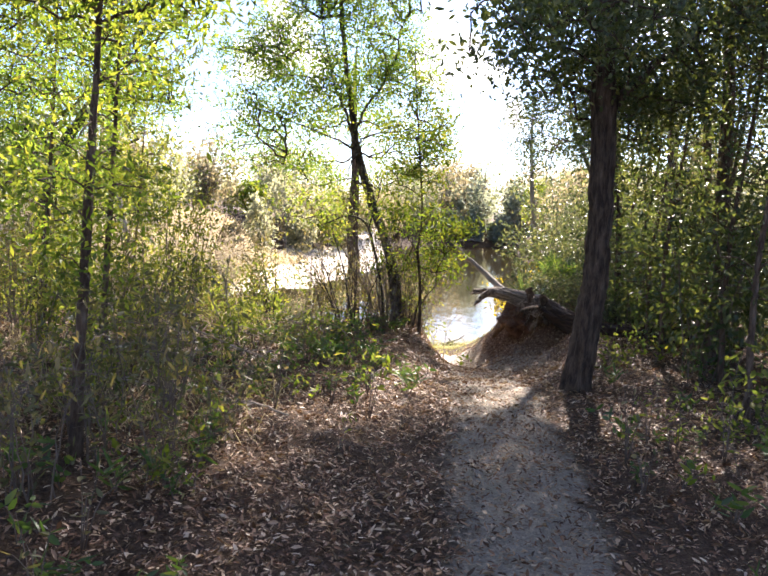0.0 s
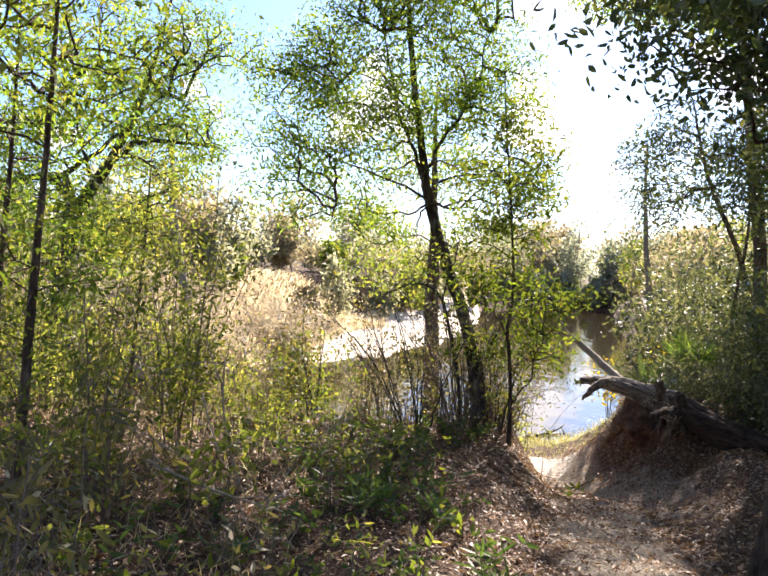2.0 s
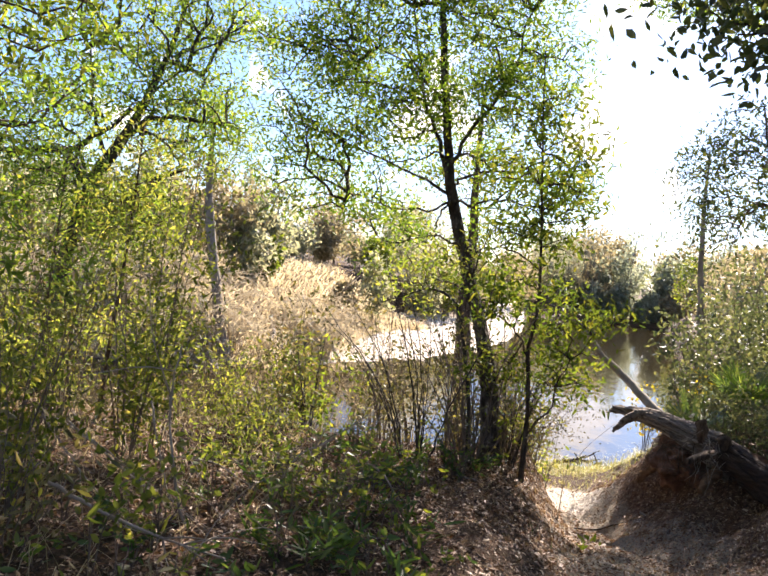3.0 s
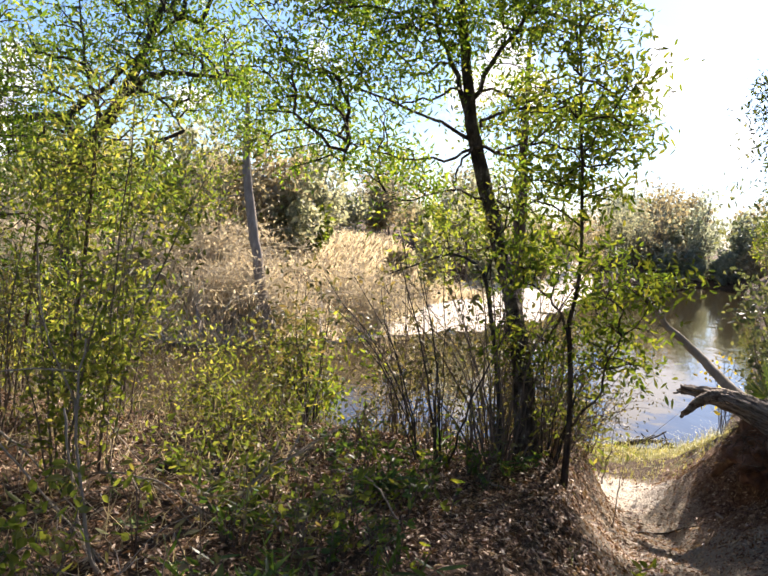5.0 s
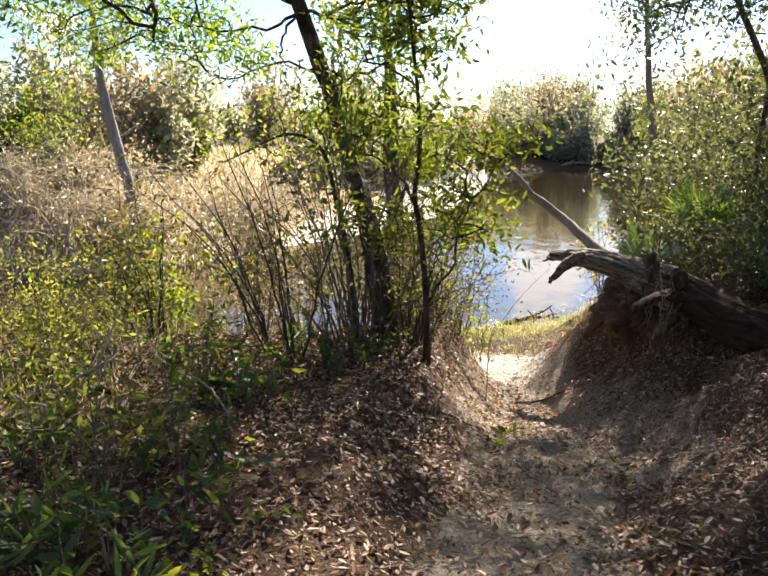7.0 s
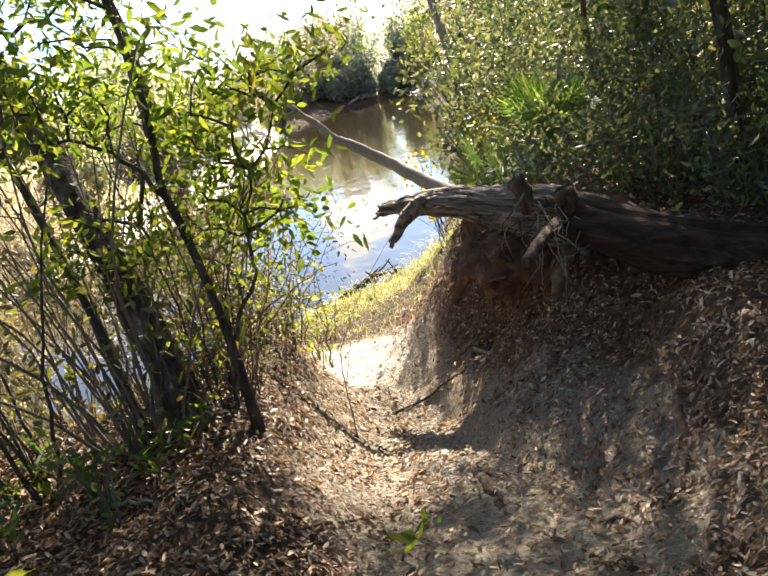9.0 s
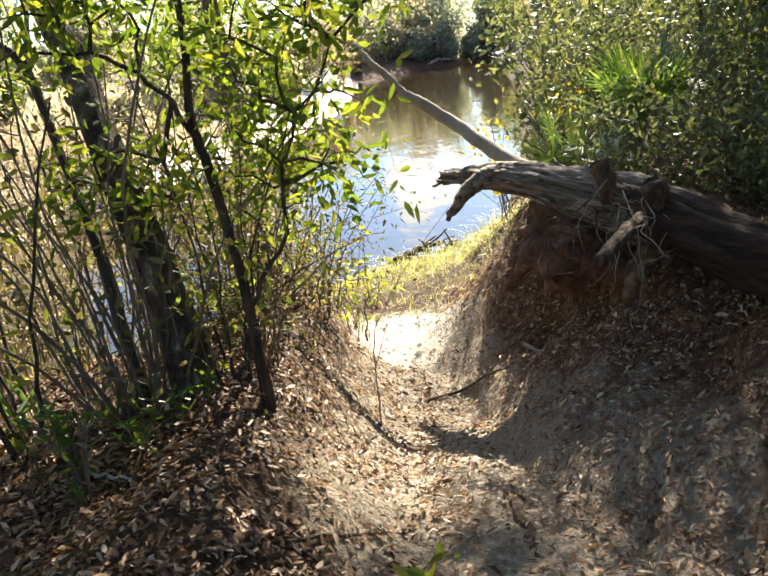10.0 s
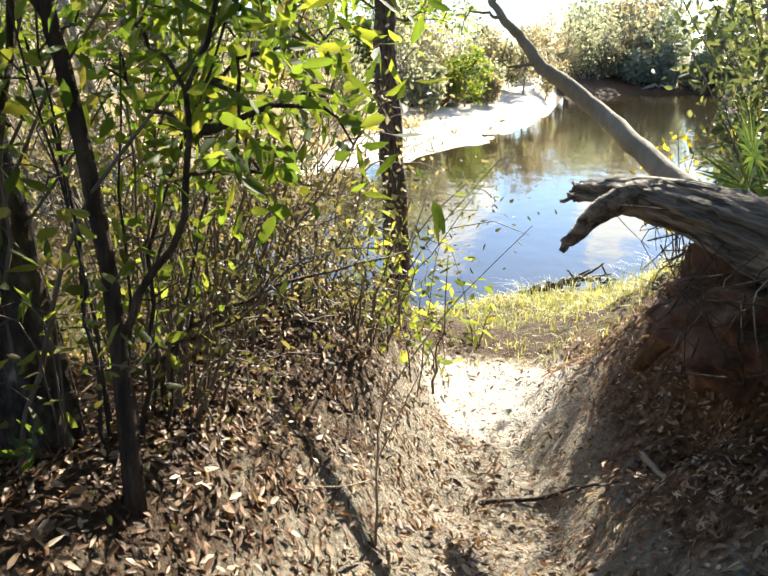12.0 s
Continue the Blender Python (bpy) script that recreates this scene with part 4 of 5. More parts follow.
# thin stems of the wood
for k, (x, y, h) in enumerate([(3.0, 6.2, 4.2), (3.3, 7.4, 4.6), (3.15, 8.6, 4.4), (3.9, 8.9, 5.0), (4.3, 10.0, 4.6), (3.7, 11.0, 4.0), (4.0, 12.6, 4.2), (4.4, 7.6, 5.0), (4.9, 12.2, 4.6), (3.45, 9.9, 3.6), (3.6, 13.4, 3.6)]):
    z = g(x, y)
    tree("thin_tree", "thin bare-stemmed understorey tree in the wood", "tree", [(x, y, z), (x - 0.06, y, z + h * 0.3), (x + 0.05, y, z + h * 0.65), (x - 0.1, y, z + h)], [0.028, 0.024, 0.017, 0.006],
         [((x, y, z + h * 0.8), (0.6, 0.6, h * 0.2)), ((x, y, z + h * 0.4), (0.45, 0.45, h * 0.25))], 40, 14, clump_size=0.2, leaf=(0.07, 0.026), leaf_mat=LEAF_DARK, bark=BARK, seed=180 + k, group="thin trees of the wood", start=0.2, sides=7, ridge=0.05)

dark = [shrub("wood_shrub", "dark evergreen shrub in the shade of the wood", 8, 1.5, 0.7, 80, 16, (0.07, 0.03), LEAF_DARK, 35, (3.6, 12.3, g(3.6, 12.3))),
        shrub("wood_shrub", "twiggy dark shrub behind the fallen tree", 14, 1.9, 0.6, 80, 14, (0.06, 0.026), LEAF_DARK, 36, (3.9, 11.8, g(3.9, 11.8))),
        shrub("wood_shrub", "grey-green shrub on the wooded bank", 8, 1.6, 0.7, 80, 16, (0.06, 0.026), LEAF_WOOD, 37, (3.5, 14.0, g(3.5, 14.0)))]
spots = [(3.5, 11.7), (4.1, 11.4), (3.9, 13.0), (4.1, 12.4), (3.5, 10.4), (4.2, 10.2), (4.6, 12.2), (4.0, 9.4), (5.0, 10.6), (3.4, 9.3), (4.4, 8.2), (3.2, 7.6), (5.2, 13.0), (5.5, 9.0), (4.0, 7.4), (4.0, 13.8), (4.6, 14.4), (5.4, 11.5)]
# shade painted by leaf colour: darker shrubs nearer, lighter ones beyond
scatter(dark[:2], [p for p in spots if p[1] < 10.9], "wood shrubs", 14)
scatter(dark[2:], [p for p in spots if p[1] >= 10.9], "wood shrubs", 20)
for k, (x, y, hh) in enumerate([(2.95, 12.25, 0.85), (3.25, 11.75, 0.8), (2.75, 12.75, 0.9), (3.4, 12.5, 1.1), (3.3, 11.2, 0.7), (3.7, 11.6, 1.0)]):
    shrub("bank_shrub", "leafy grey-green shrub close behind the fallen trunk", 9, hh, 0.42, 75, 13, (0.05, 0.02), LEAF_WOOD, 520 + k, (x, y, g(x, y)), r0=0.006, low=0.2)
spots = [(3.2, 15.2), (4.1, 15.4), (3.6, 16.6), (4.8, 16.8), (5.8, 17.5), (4.2, 18.2), (5.2, 19.5), (6.4, 20.5), (6.0, 23), (7.2, 25), (7.5, 28.5), (8.6, 31), (6.9, 22), (5.6, 21.5), (7.9, 18), (7.0, 16)]
scatter(dark[2:], spots, "river bank shrubs", 15, 0.9, 1.7)
sunny = [shrub("sunlit_bush", "sunlit bush with grey-green leaves on the bank", 9, 1.35, 0.55, 70, 12, (0.07, 0.03), LEAF_WOOD, 38, (2.8, 14.3, g(2.8, 14.3)))]
scatter(sunny, [(3.0, 15.3), (3.3, 14.8), (3.7, 15.0), (3.1, 15.8), (4.4, 15.9), (3.9, 17.2)], "sunlit bushes", 16, 0.7, 1.0)


shrub("yellow_bush", "thin bush with golden yellow leaves on the bank", 6, 1.2, 0.4, 24, 7, (0.07, 0.036), LEAF_GOLD, 43, (2.5, 15.6, g(2.5, 15.6)), low=0.5)
shrub("yellow_bush", "thin bush with golden yellow leaves by the palmetto", 5, 1.0, 0.35, 14, 6, (0.07, 0.036), LEAF_GOLD, 44, (2.75, 14.6, g(2.75, 14.6)), low=0.5)


# ---- low plants ----
def herb(label, n, length, width, mat, seed, at, rise=0.5, stalks=3, tall=0.18):
    r = np.random.default_rng(seed)
    root = thing("forest_herb", label, "plant", at, "herbs on the forest floor")
    st, lv = [], []
    for k in range(stalks):
        a = r.uniform(0, 6.28)
        d = np.array((math.cos(a), math.sin(a), 0)) * r.uniform(0.02, 0.14)
        p = smooth_path([d * 0.1, d * 0.6 + np.array((0, 0, tall * 0.6)), d * 1.6 + np.array((0, 0, tall * r.uniform(0.7, 1.2)))], 6)
        st.append(tube(p, np.linspace(0.004, 0.0015, 6), 4, seed=k))
        c = p[r.integers(1, 6, n // stalks)]
        lv.append(c)
    tagged(part("stalk", mesh_np("stalk", *join(st), material=TWIG), root), kind="stuff")
    c = np.vstack(lv)
    out = r.normal(size=(len(c), 3)) * np.array((1, 1, 0.2))
    out /= np.linalg.norm(out, axis=1)[:, None]
    tagged(part("foliage", mesh_np("foliage", *leaves(c, length, width, up=rise, out=out * 1.6, r=r, fold=0.18, fine=True), material=mat), root), kind="stuff")
    return root


low_spots = [(-0.6, 8.4), (-1.4, 7.4), (2.6, 5.6), (-2.3, 5.5), (-1.7, 9.2), (2.6, 8.2)]
low = [shrub("low_shrub", "low leafy green shrub on the forest floor", 8, 0.36, 0.3, 26, 8, (0.055, 0.024), LEAF_MIXED, 39, (-1.2, 8.6, g(-1.2, 8.6)), r0=0.004, low=0.2)]
scatter(low, low_spots, "low shrubs", 19, 0.7, 1.3)

herbs = [herb("low plant with broad green leaves on the forest floor", 26, 0.08, 0.026, HERB, 51, (-0.8, 7.0, g(-0.8, 7.0))),
         herb("low plant with narrow strap-like green leaves", 26, 0.13, 0.016, HERB, 52, (-1.1, 6.5, g(-1.1, 6.5)), rise=0.9, stalks=2),
         herb("small bright green seedling among fallen leaves", 12, 0.07, 0.03, LEAF_YELLOW, 53, (1.0, 9.6, g(1.0, 9.6)), stalks=2, tall=0.14),
         herb("tangled dark green ground cover plant", 44, 0.05, 0.020, HERB, 54, (-0.6, 9.0, g(-0.6, 9.0)), stalks=5, tall=0.24)]
herbs += [herb("spindly seedling with few leaves in the undergrowth", 16, 0.07, 0.022, LEAF_MIXED, 55, (-1.3, 7.9, g(-1.3, 7.9)), stalks=3, tall=0.5),
          herb("dry leafy weed standing among fallen leaves", 18, 0.06, 0.02, LEAF_OLIVE, 56, (-0.6, 8.1, g(-0.6, 8.1)), stalks=4, tall=0.38)]
r = np.random.default_rng(17)
spots = []
while len(spots) < 125:
    x, y = r.uniform(-4.0, 3.4), r.uniform(4.6, 9.3)
    d = x - np.interp(y, PATH_Y, PATH_X)
    if y > 6 and x < -0.1 and r.random() < 0.5:
        x = r.uniform(-1.9, 0.0)
        d = x - np.interp(y, PATH_Y, PATH_X)
    if (d < -0.75 - 0.05 * y and r.random() < 0.9) or (d > 1.0 and y < 9 and r.random() < 0.5):
        spots.append((x, y))
k = 0
while k < 40:
    x, y = r.uniform(-1.1, 0.25), r.uniform(5.4, 8.5)
    if x < np.interp(y, PATH_Y, PATH_X) - 0.62:
        spots.append((x, y))
        k += 1
k = 0
while k < 64:
    x, y = (r.uniform(-1.3, -0.2), r.uniform(8.5, 9.7)) if k < 30 else (r.uniform(-1.4, 0.4), r.uniform(9.8, 10.7))
    spots.append((x, y))
    k += 1
k = 0
while k < 70:
    x, y = r.uniform(-2.2, 2.6), r.uniform(2.0, 5.4)
    if x < -0.75 - 0.1 * y + 0.2 or x > 1.25 + 0.05 * y:
        spots.append((x, y))
        k += 1
scatter(herbs, spots, "herbs on the forest floor", 18, 0.5, 1.1)


# ---- fallen leaves ----
def litter(name, label, n, area, size, mat, seed, keep):
    r = np.random.default_rng(seed)
    x0, x1, y0, y1 = area
    x, y = r.uniform(x0, x1, n), r.uniform(y0, y1, n)
    m = keep(x, y, r.random(n))
    x, y = x[m], y[m]
    k = len(x)
    e = 0.03
    z = height(x, y)
    nrm = np.stack([-(height(x + e, y) - z) / e, -(height(x, y + e) - z) / e, np.ones(k)], -1) + r.normal(size=(k, 3)) * 0.33
    nrm /= np.linalg.norm(nrm, axis=1)[:, None]
    a = r.normal(size=(k, 3))
    d = a - nrm * (a * nrm).sum(1)[:, None]
    d /= np.linalg.norm(d, axis=1)[:, None]
    s = np.cross(nrm, d)
    L = size * r.choice((0.5, 0.8, 1.0, 1.0, 1.3), k)[:, None] * r.uniform(0.8, 1.2, k)[:, None]
    W = L * r.uniform(0.20, 0.42, k)[:, None]
    c = np.stack([x, y, z + 0.007 + r.uniform(0, 0.014, k)], -1)
    curl = r.uniform(-0.1, 0.5, k)[:, None]
    rise = nrm * L * curl
    v = np.stack([c - d * L * 0.5, c + d * L * 0.5 + rise * r.uniform(0, 1, k)[:, None], c - d * L * 0.2 + s * W * 0.5 + rise * 0.5, c + d * L * 0.2 + s * W * 0.42 + rise * 0.6, c - d * L * 0.2 - s * W * 0.5 + rise * 0.4, c + d * L * 0.2 - s * W * 0.42 + rise * 0.7], 1).reshape(-1, 3)
    i = np.arange(k)[:, None] * 6
    f = np.vstack([i + np.array([[0, 1, 3, 2]]), i + np.array([[0, 4, 5, 1]])])
    return tagged(new(name, mesh_np(name, v, f, mat)), label, "leaves", kind="stuff")


def litter_keep(x, y, u):
    d = x - np.interp(y, PATH_Y, PATH_X)
    dens = 0.52 + 0.48 * step01(0.12, 0.55, np.abs(d))
    dens = dens * (1 - 0.9 * np.exp(-(((x - 1.2) / 0.4) ** 2 + ((y - 13.2) / 0.6) ** 2)))
    dens = dens * np.where((d > 0.25) & (d < 1.2) & (y > 9.3), np.where(y < 11, 0.75, 0.8) + 0.5 * wobble(x, y, 2.7, 0.9), 1.0)
    dens = dens * (0.62 + 0.35 * wobble(x, y, 1.9, 2.2) + 0.4 * wobble(x, y, 5.3, 0.6) + 0.25 * wobble(x, y, 12.0, 0.2)) * np.maximum(step01(14.6, 13.4, y), 0.05 * (y < 17.5))
    dens = dens * (1 - 0.45 * step01(0.15, 0.3, -d) * step01(1.0, 0.75, -d) * step01(9.3, 10.0, y))
    return u < dens


litter("leaf_litter", "brown and tan fallen leaves covering the ground", 230000, (-4.2, 3.6, 1.8, 17.6), 0.038, LITTER, 61, litter_keep)
litter("wide_litter", "fallen leaves over the forest floor beyond the path", 60000, (-9, 9, -7, 14), 0.075, LITTER, 70, lambda x, y, u: (u < 0.6 + 0.4 * wobble(x, y, 1.3, 0.2)) & ((x < -3.9) | (x > 3.4) | (y < 2.0)) & (height(x, y) > -0.6))
litter("mound_litter", "tan and brown fallen leaves over the mound", 34000, (-1.6, 1.3, 8.6, 12.6), 0.034, LITTER, 68, litter_keep)
litter("wall_crumbs", "crumbled leaves and soil on the gully wall", 30000, (1.4, 2.9, 8.8, 13.4), 0.026, LITTER, 69, lambda x, y, u: u < (0.45 + 0.5 * wobble(x, y, 4.1, 1.4) + 0.3 * wobble(x, y, 11.0, 0.8)) * step01(0.1, 0.5, x - np.interp(y, PATH_Y, PATH_X)))
litter("leaf_litter_small", "small dry leaf fragments over the path", 70000, (-1.5, 3.0, 1.8, 14.0), 0.026, LITTER, 62, lambda x, y, u: u < (0.6 + 0.5 * wobble(x, y, 6.1, 0.4)) * step01(14.2, 13.2, y) * (1 - 0.7 * np.exp(-(((x - 1.2) / 0.4) ** 2 + ((y - 13.2) / 0.6) ** 2))))


# ---- grass by the water ----
def blades(c, out, side, h, lean):
    """Bent tapering blades of two faces each."""
    k = len(c)
    upv = np.array((0, 0, 1.0))
    m = c + out * h * lean * 0.3 + upv * h * 0.6
    t = c + out * h * lean + upv * h * (1 - 0.3 * lean)
    v = np.stack([c - side, c + side, m + side * 0.75, m - side * 0.75, t + side * 0.15, t - side * 0.15], 1).reshape(-1, 3)
    i = np.arange(k)[:, None] * 6
    return v, np.vstack([i + np.array([[0, 1, 2, 3]]), i + np.array([[3, 2, 4, 5]])])


def grass(name, label, n, area, tall, seed, keep, mat):
    r = np.random.default_rng(seed)
    x, y = r.uniform(area[0], area[1], n), r.uniform(area[2], area[3], n)
    m = keep(x, y, r.random(n))
    x, y = x[m], y[m]
    k = len(x)
    c = np.stack([x, y, height(x, y) - 0.01], -1)
    h = tall * r.uniform(0.4, 1.3, k)[:, None]
    a = r.uniform(0, 6.28, k)
    out = np.stack([np.cos(a), np.sin(a), 0 * a], -1)
    side = np.stack([-np.sin(a), np.cos(a), 0 * a], -1) * r.uniform(0.002, 0.005, (k, 1))
    return tagged(new(name, mesh_np(name, *blades(c, out, side, h, r.uniform(0.1, 1.6, k)[:, None]), mat)), label, "grass", kind="stuff")


grass("grass_patch", "sunlit yellow-green grass between path and river", 17000, (0.0, 3.2, 13.3, 18.0), 0.08, 63,
      lambda x, y, u: u < (0.10 + 0.5 * step01(14.0, 15.2, y) + 0.5 * wobble(x, y, 3.0, 0.2) + 0.35 * wobble(x, y, 9.0, 1.2)) * step01(0.1, 0.6, x) * step01(13.5, 14.2, y + 0.25 * np.abs(x - 1.2)), GRASS)
grass("shore_grass", "taller green grass blades at the water's edge", 1500, (1.2, 3.0, 15.6, 17.8), 0.24, 64, lambda x, y, u: u < 0.35 + 0.8 * wobble(x, y, 4.4, 1.2), GRASS)

grass("moss_tuft", "small green grass tufts on the leafy mound", 900, (-0.3, 1.0, 8.9, 10.5), 0.07, 71, lambda x, y, u: u < 1.4 * (wobble(x, y, 4.3, 0.9) - 0.35), HERB)

# ---- the fallen tree ----
def limb(name, parent, pts, r0, r1, mat, label="", n=22, sides=12, ridge=0.15, lumps=0.1, ridges=7, seed=0, wander=0.01):
    r = np.random.default_rng(seed + 500)
    p = smooth_path(pts, n)
    p[1:-1] += r.normal(size=(n - 2, 3)) * wander
    return part(name, mesh_np(name, *tube(p, np.linspace(r0, r1, n), sides, ridge=ridge, lumps=lumps, ridges=ridges, seed=seed), material=mat, smooth=True), parent, label)


def lump(name, parent, centre, half, mat, seed, label="", rough=0.22):
    """A clod of earth: an uneven ball pressed to its half axes."""
    bm = bmesh.new()
    bmesh.ops.create_icosphere(bm, subdivisions=5, radius=1.0)
    for v in bm.verts:
        p = v.co.copy()
        k = 1 + rough * noise.fractal(p * 1.7 + Vector((seed, 0, 0)), 0.8, 2.1, 6) + 0.05 * noise.noise(p * 11)
        v.co = Vector((centre[0] + p.x * half[0] * k, centre[1] + p.y * half[1] * k, centre[2] + p.z * half[2] * k))
    for f in bm.faces:
        f.smooth = True
    m = bpy.data.meshes.new(name)
    bm.to_mesh(m)
    bm.free()
    m.materials.append(mat)
    return part(name, m, parent, label)


fallen = thing("fallen_tree", "uprooted fallen tree with weathered grey root snag on the bank", "fallen tree")
p = smooth_path([(2.33, 11.4, 0.26), (2.41, 11.18, 0.22), (2.55, 10.9, 0.14), (2.75, 10.6, 0.075), (3.03, 10.35, 0.04), (3.4, 10.05, 0.07), (3.95, 9.75, 0.06), (4.5, 9.5, 0.05)], 50)
part("trunk", mesh_np("trunk", *tube(p, np.interp(np.linspace(0, 1, 50), [0, 0.05, 0.18, 0.35, 0.5, 1], [0.06, 0.115, 0.135, 0.145, 0.125, 0.10]), 40, ridge=0.16, lumps=0.10, ridges=16, seed=1), material=BARK_RED, smooth=True), fallen, "dark rotting trunk lying along the ground")
SNAG = [(2.50, 11.15, 0.13), (2.34, 11.4, 0.22), (2.17, 11.7, 0.26), (1.97, 12.1, 0.29), (1.77, 12.5, 0.275), (1.63, 12.8, 0.245)]
p = smooth_path(SNAG, 44)
p[1:-1] += np.random.default_rng(80).normal(size=(42, 3)) * 0.004
part("root_snag", mesh_np("root_snag", *tube(p, np.interp(np.linspace(0, 1, 44), [0, 0.2, 0.5, 0.8, 1], [0.15, 0.142, 0.098, 0.058, 0.025]), 48, ridge=0.26, lumps=0.12, ridges=18, seed=2), material=DEADWOOD, smooth=True), fallen, "massive weathered split grey root")
r = np.random.default_rng(81)
for k in range(13):
    a = k / 13 * 6.28 + 0.3
    d = np.array((math.cos(a) * 0.75, math.cos(a) * 0.6, math.sin(a)))
    w = (0.138, 0.132, 0.108, 0.08, 0.055, 0.037)
    end = r.uniform(0.4, 1.5)
    pts = [np.array(q) + d * w[i] * r.uniform(0.85, 1.05) + r.normal(size=3) * 0.008 for i, q in enumerate(SNAG)]
    pts.append(pts[-1] + np.array((-0.07, 0.16, -0.03)) * end + r.normal(size=3) * 0.02)
    limb("root_splinter", fallen, pts[r.integers(0, 2):], 0.034, 0.008, DEADWOOD, n=30, sides=7, ridge=0.3, lumps=0.2, ridges=4, seed=90 + k, wander=0.004)
limb("root", fallen, [(2.12, 12.15, 0.27), (1.95, 12.25, 0.30), (1.80, 12.3, 0.30), (1.66, 12.3, 0.23), (1.56, 12.3, 0.12), (1.52, 12.3, 0.06)], 0.075, 0.012, DEADWOOD, n=24, sides=14, ridge=0.25, ridges=8, seed=101, wander=0.004)
limb("stub", fallen, [(2.28, 11.12, 0.23), (2.14, 10.91, 0.24), (2.02, 10.74, 0.235), (1.93, 10.61, 0.22)], 0.038, 0.028, BARK, "broken pale root stub", n=14, sides=12, ridge=0.06, lumps=0.03, seed=102, wander=0.001)
limb("stump", fallen, [(2.24, 11.4, 0.25), (2.19, 11.36, 0.40), (2.16, 11.34, 0.48)], 0.06, 0.045, BARK, "short broken upright stump", n=10, sides=12, ridge=0.15, seed=103, wander=0.004)
limb("stump", fallen, [(2.38, 11.14, 0.24), (2.33, 11.08, 0.36), (2.31, 11.05, 0.41)], 0.06, 0.05, BARK, "short broken upright stump", n=10, sides=12, ridge=0.15, seed=109, wander=0.004)
limb("log", fallen, [(2.16, 12.25, 0.22), (2.05, 12.45, 0.28), (1.96, 12.6, 0.34), (1.80, 12.8, 0.47), (1.64, 12.95, 0.605), (1.50, 13.02, 0.71), (1.375, 13.06, 0.795), (1.285, 13.1, 0.92), (1.18, 13.13, 1.03), (1.10, 13.2, 1.14)], 0.062, 0.014, BARK_PALE, "smooth pale grey bare limb", n=44, sides=14, ridge=0.05, lumps=0.06, seed=104, wander=0.003)
limb("branch", fallen, [(1.19, 13.13, 1.02), (1.08, 13.1, 1.035), (0.97, 13.05, 1.03)], 0.010, 0.003, BARK_PALE, n=10, sides=6, seed=105)
limb("branch", fallen, [(1.375, 13.06, 0.795), (1.27, 13.0, 0.79), (1.17, 12.95, 0.82)], 0.010, 0.003, BARK_PALE, n=10, sides=6, seed=106)
limb("branch", fallen, [(1.14, 13.16, 1.09), (1.17, 13.2, 1.2), (1.24, 13.3, 1.33)], 0.010, 0.003, BARK_PALE, n=10, sides=6, seed=107)
for k, pts in enumerate([[(2.45, 11.6, 0.18), (2.3, 11.85, 0.09), (2.12, 12.05, -0.05), (1.98, 12.2, -0.2), (1.86, 12.3, -0.42)], [(2.4, 11.2, 0.1), (2.25, 11.1, 0.0), (2.17, 11.0, -0.12)]]):
    limb("root", fallen, pts, 0.075 - 0.015 * k, 0.03 - 0.006 * k, ROOT_EARTH, "reddish-brown root still caked in earth" if k == 0 else "", n=22, sides=12, ridge=0.2, lumps=0.2, seed=110 + k, wander=0.006)
for k in range(15):
    a = np.array((r.uniform(2.12, 2.35), r.uniform(10.75, 11.4), r.uniform(0.2, 0.42)))
    d = np.array((r.uniform(-0.2, 0.05), r.normal() * 0.2 - 0.1, r.uniform(-0.42, 0.0)))
    limb("root_fibre", fallen, [a, a + d * 0.4 + r.normal(size=3) * 0.03, a + d * 0.75 + r.normal(size=3) * 0.04, a + d], 0.0032, 0.001, DEADTWIG, n=12, sides=5, seed=130 + k, wander=0.003)
lump("root_ball", fallen, (2.22, 11.95, -0.06), (0.29, 0.44, 0.25), REDSOIL, 5.0, "reddish earth hanging under the root", rough=0.4)
lump("root_ball", fallen, (2.78, 11.9, -0.24), (0.46, 1.0, 0.32), REDSOIL, 3.0, "reddish earth packed between the torn roots", rough=0.3)
fine = []
for k in range(170):
    a = np.array((r.uniform(1.92, 2.5), r.uniform(10.9, 12.6), r.uniform(0.0, 0.3)))
    d = np.array((r.uniform(-0.18, 0.02), r.normal() * 0.14, -r.uniform(0.02, 0.26)))
    fine.append(tube(smooth_path([a, a + d * 0.5 + r.normal(size=3) * 0.07, a + d + r.normal(size=3) * 0.06], 6), np.linspace(0.0035, 0.001, 6), 4))
tagged(part("root_fringe", mesh_np("root_fringe", *join(fine), material=BARK_BROWN), fallen), kind="stuff")


